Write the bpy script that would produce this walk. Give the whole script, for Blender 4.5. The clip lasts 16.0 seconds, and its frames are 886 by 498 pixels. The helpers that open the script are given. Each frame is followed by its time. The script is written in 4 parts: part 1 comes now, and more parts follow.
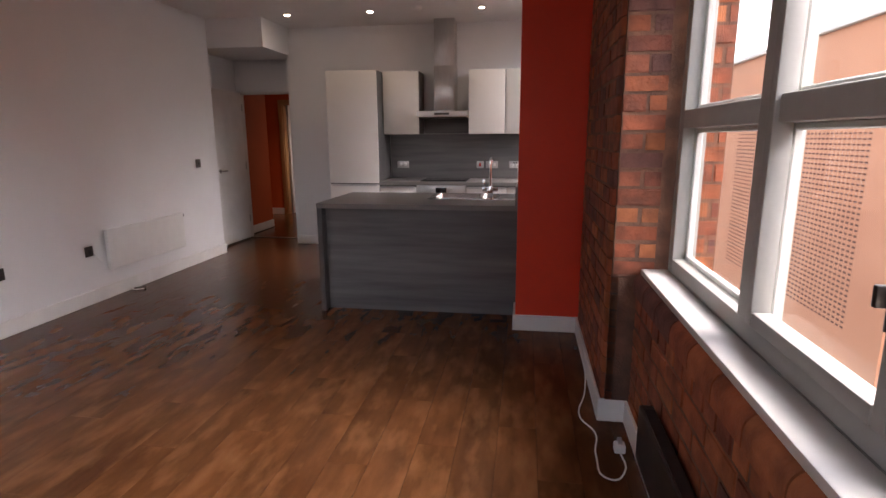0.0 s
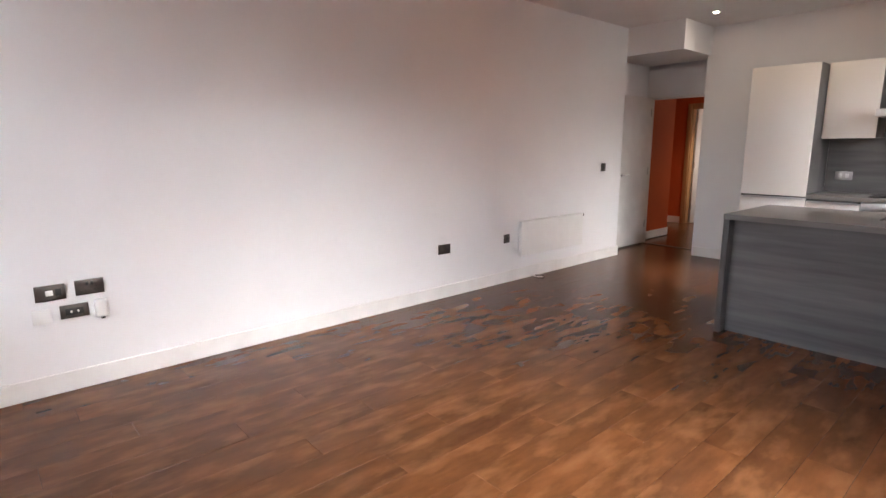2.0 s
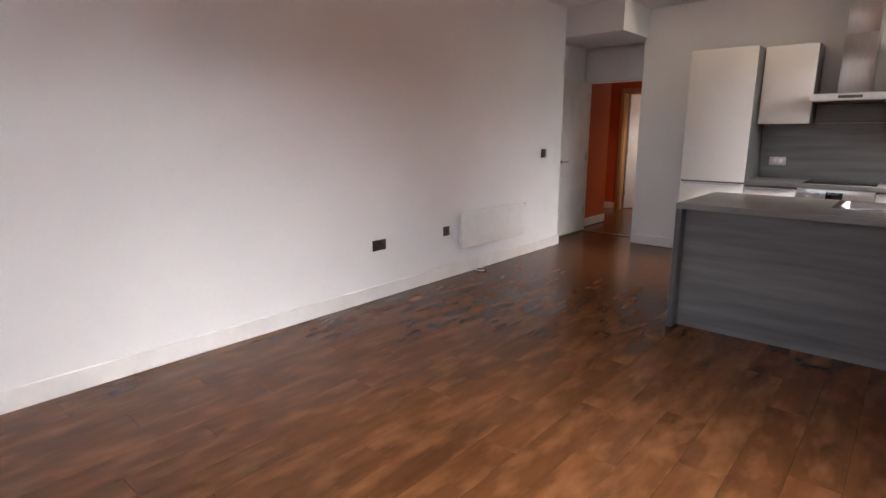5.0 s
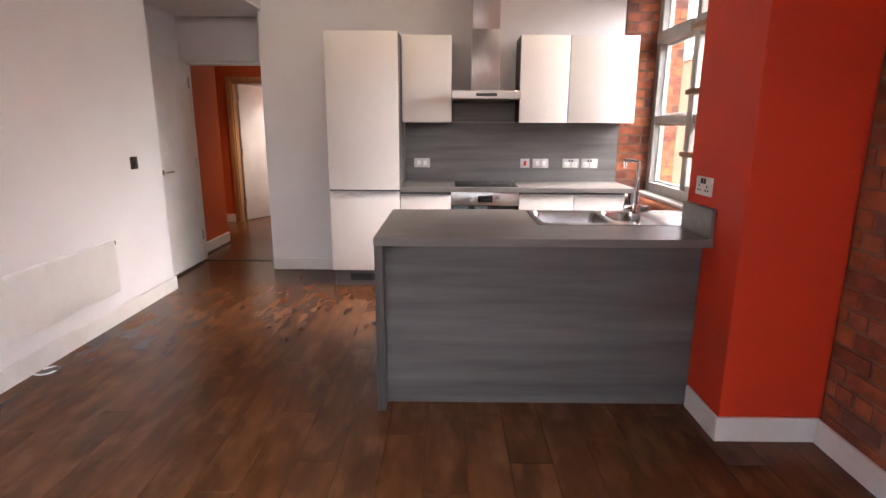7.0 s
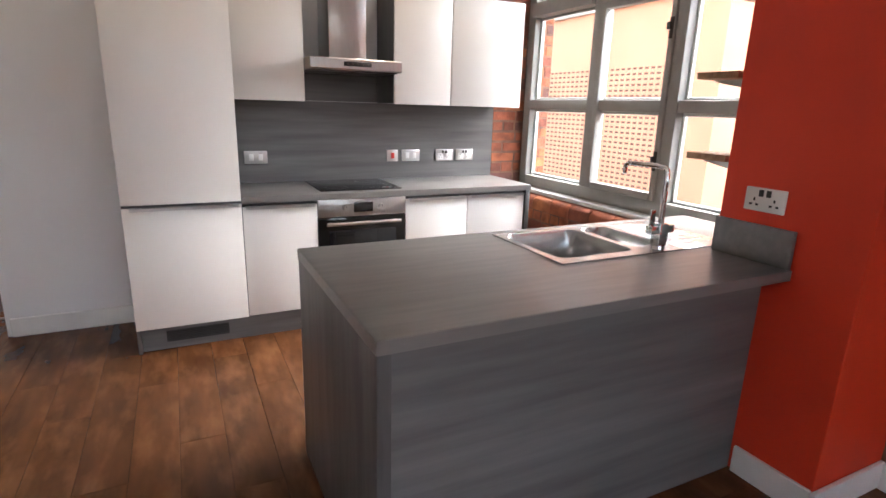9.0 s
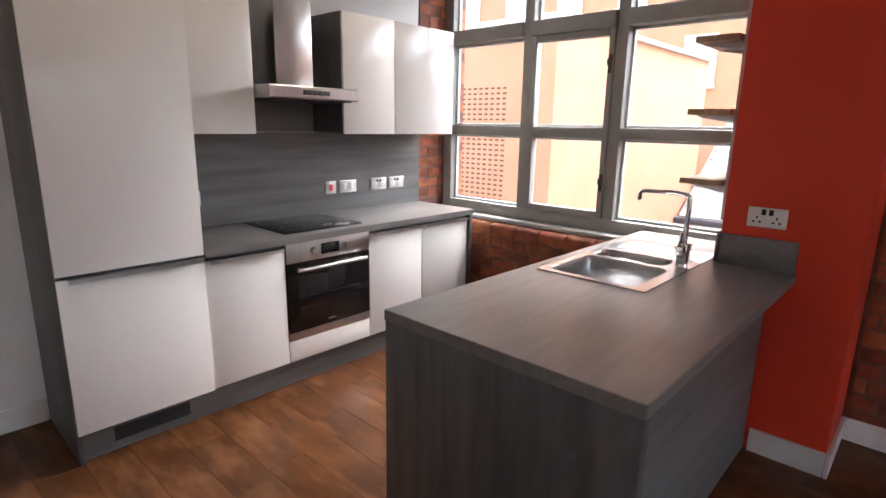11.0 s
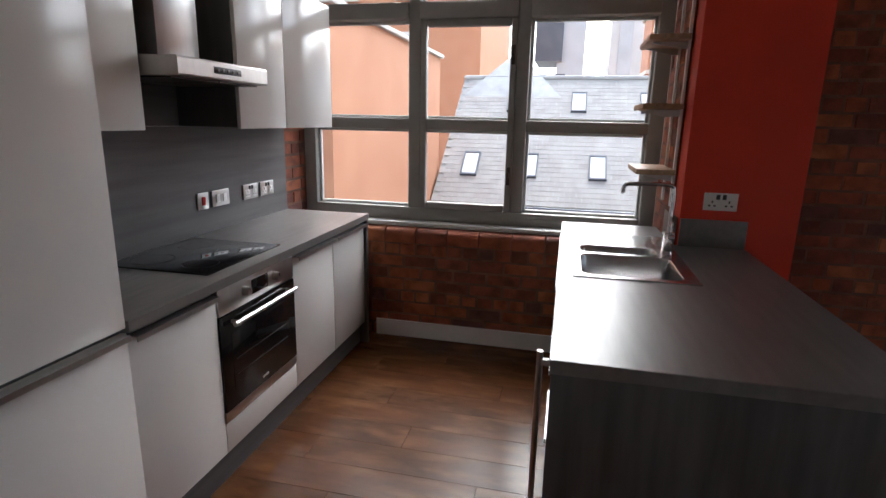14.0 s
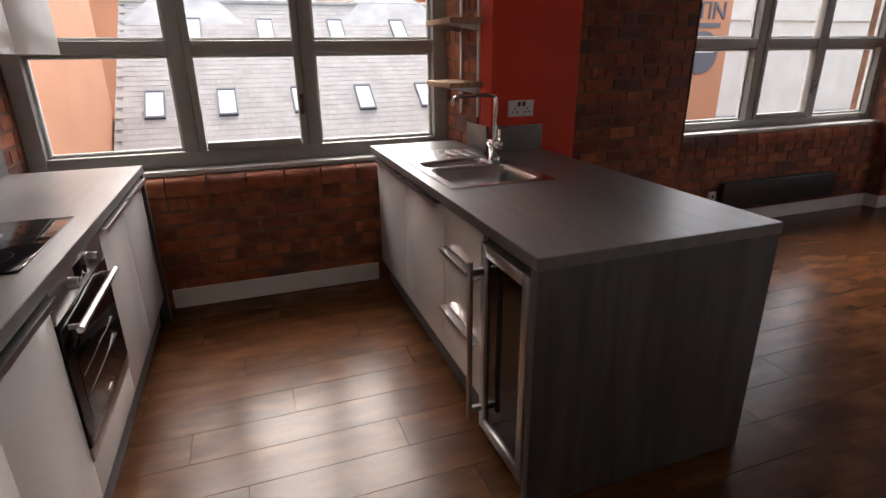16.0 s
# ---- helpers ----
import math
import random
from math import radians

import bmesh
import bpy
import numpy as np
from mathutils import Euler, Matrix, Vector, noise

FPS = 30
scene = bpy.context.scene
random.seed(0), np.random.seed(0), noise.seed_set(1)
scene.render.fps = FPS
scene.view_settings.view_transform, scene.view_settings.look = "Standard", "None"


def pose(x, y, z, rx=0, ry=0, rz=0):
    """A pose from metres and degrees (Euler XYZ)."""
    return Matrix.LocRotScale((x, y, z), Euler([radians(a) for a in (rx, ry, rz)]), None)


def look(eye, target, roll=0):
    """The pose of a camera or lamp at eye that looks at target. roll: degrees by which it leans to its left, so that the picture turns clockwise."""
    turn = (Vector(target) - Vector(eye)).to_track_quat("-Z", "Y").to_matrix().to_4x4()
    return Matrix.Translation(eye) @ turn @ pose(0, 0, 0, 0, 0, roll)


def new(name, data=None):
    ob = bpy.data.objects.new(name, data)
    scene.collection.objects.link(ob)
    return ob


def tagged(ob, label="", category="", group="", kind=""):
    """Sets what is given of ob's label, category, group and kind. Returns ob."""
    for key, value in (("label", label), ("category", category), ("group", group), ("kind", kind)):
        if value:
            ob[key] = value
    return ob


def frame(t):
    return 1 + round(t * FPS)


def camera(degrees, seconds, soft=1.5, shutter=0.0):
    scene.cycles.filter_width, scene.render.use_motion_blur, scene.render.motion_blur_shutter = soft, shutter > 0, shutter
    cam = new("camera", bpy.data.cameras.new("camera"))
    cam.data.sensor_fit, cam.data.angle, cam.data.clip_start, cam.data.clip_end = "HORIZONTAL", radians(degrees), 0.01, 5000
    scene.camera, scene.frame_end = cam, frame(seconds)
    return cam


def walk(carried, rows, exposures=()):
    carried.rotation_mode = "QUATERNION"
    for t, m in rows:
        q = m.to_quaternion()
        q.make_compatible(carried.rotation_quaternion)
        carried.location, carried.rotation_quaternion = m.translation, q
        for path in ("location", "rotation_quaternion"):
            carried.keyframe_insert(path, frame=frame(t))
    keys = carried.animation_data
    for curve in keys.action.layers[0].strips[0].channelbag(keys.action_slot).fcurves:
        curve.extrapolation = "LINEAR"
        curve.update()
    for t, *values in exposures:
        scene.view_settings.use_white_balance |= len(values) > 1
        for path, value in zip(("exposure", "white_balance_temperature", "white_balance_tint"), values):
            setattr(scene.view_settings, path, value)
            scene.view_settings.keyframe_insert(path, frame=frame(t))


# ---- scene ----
cam = camera(79.1, 16.0)
PATH = [
    (0, (1.737, -6.928, 1.427), (1.442, -4.992, 1.02), -0.3),
    (0.5, (1.717, -6.951, 1.434), (1.196, -5.064, 1.026), 0.1),
    (1, (1.707, -6.947, 1.431), (0.864, -5.179, 1.03), 0.3),
    (1.5, (1.690, -6.950, 1.430), (0.482, -5.404, 1.040), 0.3),
    (2, (1.655, -6.960, 1.410), (0.180, -5.663, 1.032), -0.2),
    (2.5, (1.635, -6.985, 1.400), (-0.028, -5.937, 1.033), -0.9),
    (3, (1.620, -7.010, 1.340), (-0.180, -6.203, 1.011), -1.5),
    (3.5, (1.600, -7.010, 1.290), (-0.264, -6.353, 0.985), -1.9),
    (4, (1.570, -6.960, 1.310), (-0.251, -6.206, 0.968), -1.7),
    (4.5, (1.460, -6.820, 1.380), (-0.152, -5.709, 0.974), -1.0),
    (5, (1.313, -6.676, 1.401), (0.02, -5.211, 0.972), -0.1),
    (7.5, (0.226, -4.92, 1.445), (0.45, -2.982, 1.001), 0.3),
    (8, (0.055, -4.576, 1.458), (0.504, -2.683, 0.996), 0.6),
    (8.5, (-0.134, -4.249, 1.454), (0.556, -2.437, 0.964), 0.8),
    (9, (-0.324, -3.934, 1.461), (0.538, -2.204, 0.948), 1.7),
    (11.5, (-1.212, -3.026, 1.542), (0.308, -1.797, 1.121), 0.9),
    (12, (-1.268, -2.785, 1.533), (0.324, -1.64, 1.142), 1.3),
    (12.5, (-1.25, -2.554, 1.564), (0.432, -1.536, 1.201), 1.9),
    (13, (-1.321, -2.286, 1.544), (0.48, -1.496, 1.181), 2.4),
    (13.5, (-1.372, -2.083, 1.53), (0.49, -1.479, 1.121), 2.2),
    (14, (-1.288, -1.881, 1.525), (0.609, -1.451, 1.06), 1.2),
    (14.5, (-1.251, -1.682, 1.527), (0.676, -1.543, 1.012), 0.9),
    (15, (-1.291, -1.437, 1.515), (0.623, -1.599, 0.956), 1.5),
    (15.5, (-1.253, -1.277, 1.464), (0.611, -1.654, 0.845), 0.2),
    (16, (-1.158, -1.154, 1.452), (0.612, -1.786, 0.767), -0.7),
]
walk(cam, [(t, look(eye, target, roll)) for t, eye, target, roll in PATH],
     [(0, 3.15, 6700, 22), (1, 3.7, 6450, 15), (2, 4.1, 6450, 14), (3.5, 4.15, 6450, 14), (5.0, 3.7, 6450, 15), (7.5, 4.4, 6800, 20), (9.0, 4.15, 6200, 12),
      (11.5, 3.6, 6100, 13), (12.5, 3.05, 5950, 12), (13.5, 2.65, 5950, 12), (15.5, 2.55, 6600, 16), (16, 2.6, 6700, 17)])

# ---- light ----
world = bpy.data.worlds.new("overcast_sky")
scene.world = world
world.use_nodes = True
wn = world.node_tree.nodes
sky = wn.new("ShaderNodeTexSky")
sky.sky_type = 'NISHITA'
sky.sun_disc = False
sky.sun_elevation = radians(46)
sky.sun_rotation = radians(93)
sky.air_density, sky.dust_density, sky.ozone_density = 1.0, 4.0, 0.6
wash = wn.new("ShaderNodeHueSaturation")
wash.inputs["Saturation"].default_value = 0.45
world.node_tree.links.new(sky.outputs[0], wash.inputs["Color"])
world.node_tree.links.new(wash.outputs[0], wn["Background"].inputs[0])
wn["Background"].inputs[1].default_value = 0.15
sun_data = bpy.data.lights.new("sun", 'SUN')
sun_data.energy, sun_data.angle, sun_data.color = 0.16, radians(120), (1.0, 0.97, 0.92)
sun = new("sun", sun_data)
sun.matrix_world = look((10, -0.5, 10.5), (0, 0, 0))

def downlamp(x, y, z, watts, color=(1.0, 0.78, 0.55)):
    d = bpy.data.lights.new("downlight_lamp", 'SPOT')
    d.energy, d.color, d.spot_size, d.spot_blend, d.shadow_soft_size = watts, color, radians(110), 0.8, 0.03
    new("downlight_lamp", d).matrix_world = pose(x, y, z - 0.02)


for x, y in ((-0.98, -0.76), (-0.01, -0.76), (1.23, -0.76)):
    downlamp(x, y, 2.79, 0.4)
# Unseen lamps added to brighten the hall and, beyond it, stand in for daylight.
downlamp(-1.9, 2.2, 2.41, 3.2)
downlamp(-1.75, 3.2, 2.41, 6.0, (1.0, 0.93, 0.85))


# ---- materials ----
def mat(name, color, rough=0.5, metal=0.0, color2=None, scale=8.0, stretch=(1, 1, 1), bump=0.0, bump_scale=60.0,
        rand=0.0, coat=0.0, detail=6.0, contrast=(0.35, 0.65), spec=0.5):
    m = bpy.data.materials.new(name)
    m.use_nodes = True
    n, l = m.node_tree.nodes, m.node_tree.links
    b = n["Principled BSDF"]
    b.inputs["Base Color"].default_value = (*color, 1)
    b.inputs["Roughness"].default_value = rough
    b.inputs["Metallic"].default_value = metal
    b.inputs["Coat Weight"].default_value = coat
    b.inputs["Specular IOR Level"].default_value = spec
    tc = n.new("ShaderNodeTexCoord")
    mp = n.new("ShaderNodeMapping")
    mp.inputs["Scale"].default_value = stretch
    l.new(tc.outputs["Object"], mp.inputs[0])
    src = mp.outputs[0]
    if rand:
        oi = n.new("ShaderNodeObjectInfo")
        add = n.new("ShaderNodeVectorMath")
        add.operation = 'MULTIPLY_ADD'
        l.new(oi.outputs["Random"], add.inputs[0])
        add.inputs[1].default_value = (37, 53, 71)
        l.new(src, add.inputs[2])
        src = add.outputs[0]
    if color2:
        nz = n.new("ShaderNodeTexNoise")
        nz.inputs["Scale"].default_value = scale
        nz.inputs["Detail"].default_value = detail
        l.new(src, nz.inputs["Vector"])
        rp = n.new("ShaderNodeValToRGB")
        rp.color_ramp.elements[0].position, rp.color_ramp.elements[1].position = contrast
        rp.color_ramp.elements[0].color = (*color, 1)
        rp.color_ramp.elements[1].color = (*color2, 1)
        l.new(nz.outputs["Fac"], rp.inputs[0])
        out = rp.outputs[0]
        if rand:
            hs = n.new("ShaderNodeHueSaturation")
            mr = n.new("ShaderNodeMapRange")
            mr.inputs["To Min"].default_value, mr.inputs["To Max"].default_value = 1 - rand, 1 + rand
            l.new(oi.outputs["Random"], mr.inputs[0])
            l.new(mr.outputs[0], hs.inputs["Value"])
            l.new(out, hs.inputs["Color"])
            out = hs.outputs[0]
        l.new(out, b.inputs["Base Color"])
    if bump:
        n2 = n.new("ShaderNodeTexNoise")
        n2.inputs["Scale"].default_value = bump_scale
        n2.inputs["Detail"].default_value = 4
        l.new(src, n2.inputs["Vector"])
        bp = n.new("ShaderNodeBump")
        bp.inputs["Strength"].default_value = bump
        bp.inputs["Distance"].default_value = 0.01
        l.new(n2.outputs["Fac"], bp.inputs["Height"])
        l.new(bp.outputs[0], b.inputs["Normal"])
    return m


def brick_mat(name, tones, rough=0.75):
    """Fired brick: each brick takes one of the tones, with burnt flecks and a rough face."""
    m = mat(name, (0.3, 0.1, 0.05), rough, color2=(0.2, 0.07, 0.04), scale=14, bump=0.35, bump_scale=70, rand=0.25)
    n, l = m.node_tree.nodes, m.node_tree.links
    oi = n.new("ShaderNodeObjectInfo")
    rp = n.new("ShaderNodeValToRGB")
    e = rp.color_ramp.elements
    rp.color_ramp.interpolation = 'CONSTANT'
    e[0].color, e[0].position = (*tones[0], 1), 0
    e[1].color, e[1].position = (*tones[1], 1), 1 / len(tones)
    for i, t in enumerate(tones[2:]):
        x = e.new((i + 2) / len(tones))
        x.color = (*t, 1)
    l.new(oi.outputs["Random"], rp.inputs[0])
    nz = n.new("ShaderNodeTexNoise")
    nz.inputs["Scale"].default_value = 9
    nz.inputs["Detail"].default_value = 8
    tc = n.new("ShaderNodeTexCoord")
    mad = n.new("ShaderNodeVectorMath")
    mad.operation = 'MULTIPLY_ADD'
    l.new(oi.outputs["Random"], mad.inputs[0])
    mad.inputs[1].default_value = (91, 57, 33)
    l.new(tc.outputs["Object"], mad.inputs[2])
    l.new(mad.outputs[0], nz.inputs["Vector"])
    r2 = n.new("ShaderNodeValToRGB")
    r2.color_ramp.elements[0].position, r2.color_ramp.elements[1].position = 0.30, 0.62
    r2.color_ramp.elements[0].color = (0.30, 0.27, 0.27, 1)
    r2.color_ramp.elements[1].color = (1, 1, 1, 1)
    l.new(nz.outputs["Fac"], r2.inputs[0])
    mx = n.new("ShaderNodeMixRGB")
    mx.blend_type = 'MULTIPLY'
    mx.inputs[0].default_value = 0.85
    l.new(rp.outputs[0], mx.inputs[1])
    l.new(r2.outputs[0], mx.inputs[2])
    l.new(mx.outputs[0], n["Principled BSDF"].inputs["Base Color"])
    return m


def plank_mat(name):
    """Rustic walnut board with a satin lacquer: dark clouds, a fine grain along the board and pale worn flecks."""
    m = mat(name, (0.068, 0.026, 0.0105), 0.25, color2=(0.132, 0.052, 0.0195), scale=3.6, stretch=(2.2, 0.8, 1), rand=0.12,
            contrast=(0.26, 0.74), detail=4, spec=0.2)
    n, l = m.node_tree.nodes, m.node_tree.links
    b = n["Principled BSDF"]
    base = b.inputs["Base Color"].links[0].from_socket
    oi, tc = n.new("ShaderNodeObjectInfo"), n.new("ShaderNodeTexCoord")

    def noise(stretch, scale, lo, hi, detail=6.0):
        off = n.new("ShaderNodeVectorMath")
        off.operation = 'MULTIPLY_ADD'
        l.new(oi.outputs["Random"], off.inputs[0])
        off.inputs[1].default_value = (61, 29, 47)
        l.new(tc.outputs["Object"], off.inputs[2])
        mp = n.new("ShaderNodeMapping")
        mp.inputs["Scale"].default_value = stretch
        l.new(off.outputs[0], mp.inputs[0])
        nz = n.new("ShaderNodeTexNoise")
        nz.inputs["Scale"].default_value, nz.inputs["Detail"].default_value = scale, detail
        l.new(mp.outputs[0], nz.inputs["Vector"])
        mr = n.new("ShaderNodeMapRange")
        mr.inputs["From Min"].default_value, mr.inputs["From Max"].default_value = lo, hi
        l.new(nz.outputs["Fac"], mr.inputs[0])
        return mr.outputs[0]

    def blend(kind, fac, a, col):
        mx = n.new("ShaderNodeMixRGB")
        mx.blend_type = kind
        l.new(fac, mx.inputs[0])
        l.new(a, mx.inputs[1])
        mx.inputs[2].default_value = (*col, 1)
        return mx.outputs[0]

    out = blend('MULTIPLY', noise((5.0, 0.8, 1), 3.6, 0.30, 0.80, 2.0), base, (0.74, 0.70, 0.68))
    out = blend('MIX', noise((2.8, 1.0, 1), 3.6, 0.48, 1.0, 4.0), out, (0.215, 0.100, 0.042))
    l.new(out, b.inputs["Base Color"])
    return m


def glow(name, color, strength):
    m = bpy.data.materials.new(name)
    m.use_nodes = True
    b = m.node_tree.nodes["Principled BSDF"]
    b.inputs["Emission Color"].default_value = (*color, 1)
    b.inputs["Emission Strength"].default_value = strength
    return m


def glass_mat(name):
    m = bpy.data.materials.new(name)
    m.use_nodes = True
    n, l = m.node_tree.nodes, m.node_tree.links
    n.remove(n["Principled BSDF"])
    tr, gl, fr, pw, mx = (n.new("ShaderNode" + k) for k in ("BsdfTransparent", "BsdfGlossy", "LayerWeight", "Math", "MixShader"))
    gl.inputs["Roughness"].default_value = 0.02
    pw.operation = 'POWER'
    pw.inputs[1].default_value = 5.0
    tr.inputs["Color"].default_value = (0.97, 0.98, 0.97, 1)
    l.new(fr.outputs["Facing"], pw.inputs[0])
    l.new(pw.outputs[0], mx.inputs[0])
    l.new(tr.outputs[0], mx.inputs[1])
    l.new(gl.outputs[0], mx.inputs[2])
    l.new(mx.outputs[0], n["Material Output"].inputs[0])
    return m


WHITE = mat("white_emulsion", (0.78, 0.78, 0.785), 0.75, color2=(0.75, 0.75, 0.755), scale=1.5, bump=0.05, bump_scale=180)
CEIL = mat("ceiling_emulsion", (0.76, 0.75, 0.74), 0.85, color2=(0.72, 0.71, 0.70), scale=2, bump=0.04, bump_scale=150)
TRIM = mat("satin_white_wood_paint", (0.78, 0.77, 0.75), 0.4, color2=(0.70, 0.69, 0.67), scale=4, bump=0.03)
RED = mat("red_emulsion", (0.68, 0.042, 0.008), 0.6, color2=(0.62, 0.037, 0.008), scale=2, bump=0.06, bump_scale=150)
ORANGE = mat("orange_emulsion", (0.52, 0.10, 0.025), 0.6, color2=(0.48, 0.09, 0.022), scale=2, bump=0.05)
PLANK = plank_mat("walnut_floor_plank")
SUBFLOOR = mat("dark_joint_underlay", (0.03, 0.014, 0.008), 0.8, color2=(0.045, 0.02, 0.012))
LAM = mat("grey_laminate_top", (0.125, 0.120, 0.114), 0.36, color2=(0.165, 0.155, 0.145), scale=3, stretch=(1, 9, 9), bump=0.01, bump_scale=30, spec=0.9)
LAMX = mat("grey_grain_panel_horizontal", (0.075, 0.073, 0.072), 0.45, color2=(0.17, 0.165, 0.16), scale=2.2, stretch=(0.45, 6, 6), contrast=(0.30, 0.74), bump=0.05, bump_scale=30)
LAMZ = mat("grey_grain_panel_upright", (0.055, 0.052, 0.050), 0.45, color2=(0.10, 0.096, 0.092), scale=2.6, stretch=(7, 7, 0.7), bump=0.05, bump_scale=30)
CARC = mat("dark_grey_carcass", (0.060, 0.058, 0.058), 0.45, color2=(0.085, 0.082, 0.08), scale=3, stretch=(5, 5, 0.8))
GLOSS = mat("white_gloss_lacquer", (0.76, 0.74, 0.70), 0.17, color2=(0.74, 0.72, 0.68), scale=1, bump=0.003, bump_scale=2)
STEEL = mat("brushed_steel", (0.55, 0.54, 0.53), 0.30, 1.0, color2=(0.51, 0.50, 0.49), scale=40, stretch=(1, 1, 0.2))
CHROME = mat("chrome", (0.75, 0.75, 0.75), 0.08, 1.0)
SINKM = mat("satin_sink_steel", (0.50, 0.50, 0.50), 0.27, 1.0, color2=(0.44, 0.44, 0.44), scale=30)
BLACKG = mat("black_ceramic_glass", (0.008, 0.008, 0.009), 0.05)
BLACK = mat("black_plastic", (0.018, 0.018, 0.018), 0.4, color2=(0.026, 0.026, 0.026), scale=20)
BRONZE = mat("black_nickel_plate", (0.085, 0.075, 0.068), 0.32, 0.8, color2=(0.11, 0.10, 0.09), scale=20)
PLASTIC = mat("white_plastic", (0.76, 0.76, 0.74), 0.35, color2=(0.73, 0.73, 0.71), scale=10)
REDP = mat("red_plastic", (0.55, 0.03, 0.02), 0.35)
OAK = mat("oak_shelf", (0.42, 0.27, 0.15), 0.5, color2=(0.30, 0.18, 0.09), scale=6, stretch=(2, 9, 9), bump=0.06)
PINE = mat("pine_door_lining", (0.48, 0.27, 0.12), 0.45, color2=(0.38, 0.20, 0.085), scale=5, stretch=(6, 6, 0.7), bump=0.04)
FRAMEP = mat("pale_grey_window_paint", (0.36, 0.36, 0.335), 0.5, color2=(0.32, 0.32, 0.295), scale=6, bump=0.05)
SILLP = mat("white_sill_paint", (0.62, 0.62, 0.60), 0.4, color2=(0.55, 0.55, 0.53), scale=6, bump=0.04)
MORTAR = mat("old_mortar", (0.24, 0.12, 0.075), 0.95, color2=(0.13, 0.07, 0.05), scale=9, bump=0.4, bump_scale=90)
BRICK = brick_mat("old_red_brick", ((0.42, 0.12, 0.045), (0.36, 0.095, 0.04), (0.30, 0.085, 0.04), (0.46, 0.15, 0.055), (0.24, 0.065, 0.035),
                                    (0.33, 0.10, 0.05), (0.17, 0.065, 0.05), (0.39, 0.11, 0.042)))
GLASS = glass_mat("window_glass")
DARKGL = mat("smoked_oven_glass", (0.010, 0.009, 0.008), 0.05, spec=0.3)
LAMP = glow("lit_lamp_lens", (1.0, 0.86, 0.66), 14)
XORANGE = mat("orange_facing_brick", (0.52, 0.25, 0.14), 0.85, color2=(0.48, 0.22, 0.12), scale=1.2, bump=0.2, bump_scale=25)
# Shade of the vent holes, put into a dark brick colour.
XDARKPERF = mat("painted_hole_shade", (0.12, 0.055, 0.035), 0.9, color2=(0.16, 0.07, 0.045))
SLATE = mat("grey_slate", (0.30, 0.30, 0.29), 0.7, color2=(0.42, 0.42, 0.40), scale=1.5, stretch=(1, 1, 1), bump=0.2, bump_scale=15, rand=0.14)
XSTONE = mat("pale_stone", (0.66, 0.63, 0.57), 0.85, color2=(0.58, 0.55, 0.49), scale=1.5, bump=0.1)
XTOWER = mat("tower_brick", (0.46, 0.23, 0.13), 0.85, color2=(0.36, 0.17, 0.10), scale=2, bump=0.1)
XGLASS = mat("blue_grey_curtain_glass", (0.42, 0.44, 0.45), 0.3, color2=(0.50, 0.52, 0.53), scale=0.4)
XDARK = mat("dark_cladding", (0.07, 0.08, 0.10), 0.4, color2=(0.10, 0.11, 0.13), scale=0.4)
XPALE = mat("pale_cladding", (0.60, 0.60, 0.58), 0.7, color2=(0.54, 0.54, 0.52), scale=0.5)
ASPHALT = mat("wet_asphalt", (0.05, 0.05, 0.05), 0.7, color2=(0.065, 0.063, 0.06), scale=3, bump=0.2)
# Opaque pale tone: the roof panes' brightness is put into the colour.
SKYLIGHT = mat("pale_opaque_roof_pane", (0.70, 0.73, 0.76), 0.12, color2=(0.62, 0.65, 0.68), scale=1)

# ---- building blocks ----
ORG = {}


def box(bm, x0, x1, y0, y1, z0, z1, bev=0.0, seg=2):
    m = bmesh.new()
    bmesh.ops.create_cube(m, size=1, matrix=Matrix.Translation(((x0 + x1) / 2, (y0 + y1) / 2, (z0 + z1) / 2)) @ Matrix.Diagonal((abs(x1 - x0), abs(y1 - y0), abs(z1 - z0), 1)))
    if bev:
        bmesh.ops.bevel(m, geom=m.edges[:], offset=bev, segments=seg, affect='EDGES', profile=0.5)
    tmp = bpy.data.meshes.new("tmp")
    m.to_mesh(tmp)
    m.free()
    bm.from_mesh(tmp)
    bpy.data.meshes.remove(tmp)
    return bm


def cyl(bm, a, b, r, seg=20, r2=None):
    a, b = Vector(a), Vector(b)
    d = b - a
    m = Matrix.Translation((a + b) / 2) @ d.to_track_quat('Z', 'Y').to_matrix().to_4x4()
    bmesh.ops.create_cone(bm, cap_ends=True, segments=seg, radius1=r, radius2=r if r2 is None else r2, depth=d.length, matrix=m)
    return bm


def prism(bm, pts, axis, a, b):
    """Extrude a closed outline of 2D points along an axis from a to b."""
    def at(p, v):
        return {'x': (v, p[0], p[1]), 'y': (p[0], v, p[1]), 'z': (p[0], p[1], v)}[axis]
    lo = [bm.verts.new(at(p, a)) for p in pts]
    hi = [bm.verts.new(at(p, b)) for p in pts]
    bm.faces.new(lo)
    bm.faces.new(hi)
    for i in range(len(pts)):
        j = (i + 1) % len(pts)
        bm.faces.new((lo[i], lo[j], hi[j], hi[i]))
    bmesh.ops.recalc_face_normals(bm, faces=bm.faces[:])
    return bm


def B(*a, bev=0.0, seg=2):
    return box(bmesh.new(), *a, bev=bev, seg=seg)


def mesh_of(name, bm, material, smooth=False):
    me = bpy.data.meshes.new(name)
    bm.to_mesh(me)
    bm.free()
    me.materials.append(material)
    if smooth:
        for p in me.polygons:
            p.use_smooth = True
        me.set_sharp_from_angle(angle=radians(35))
    return me


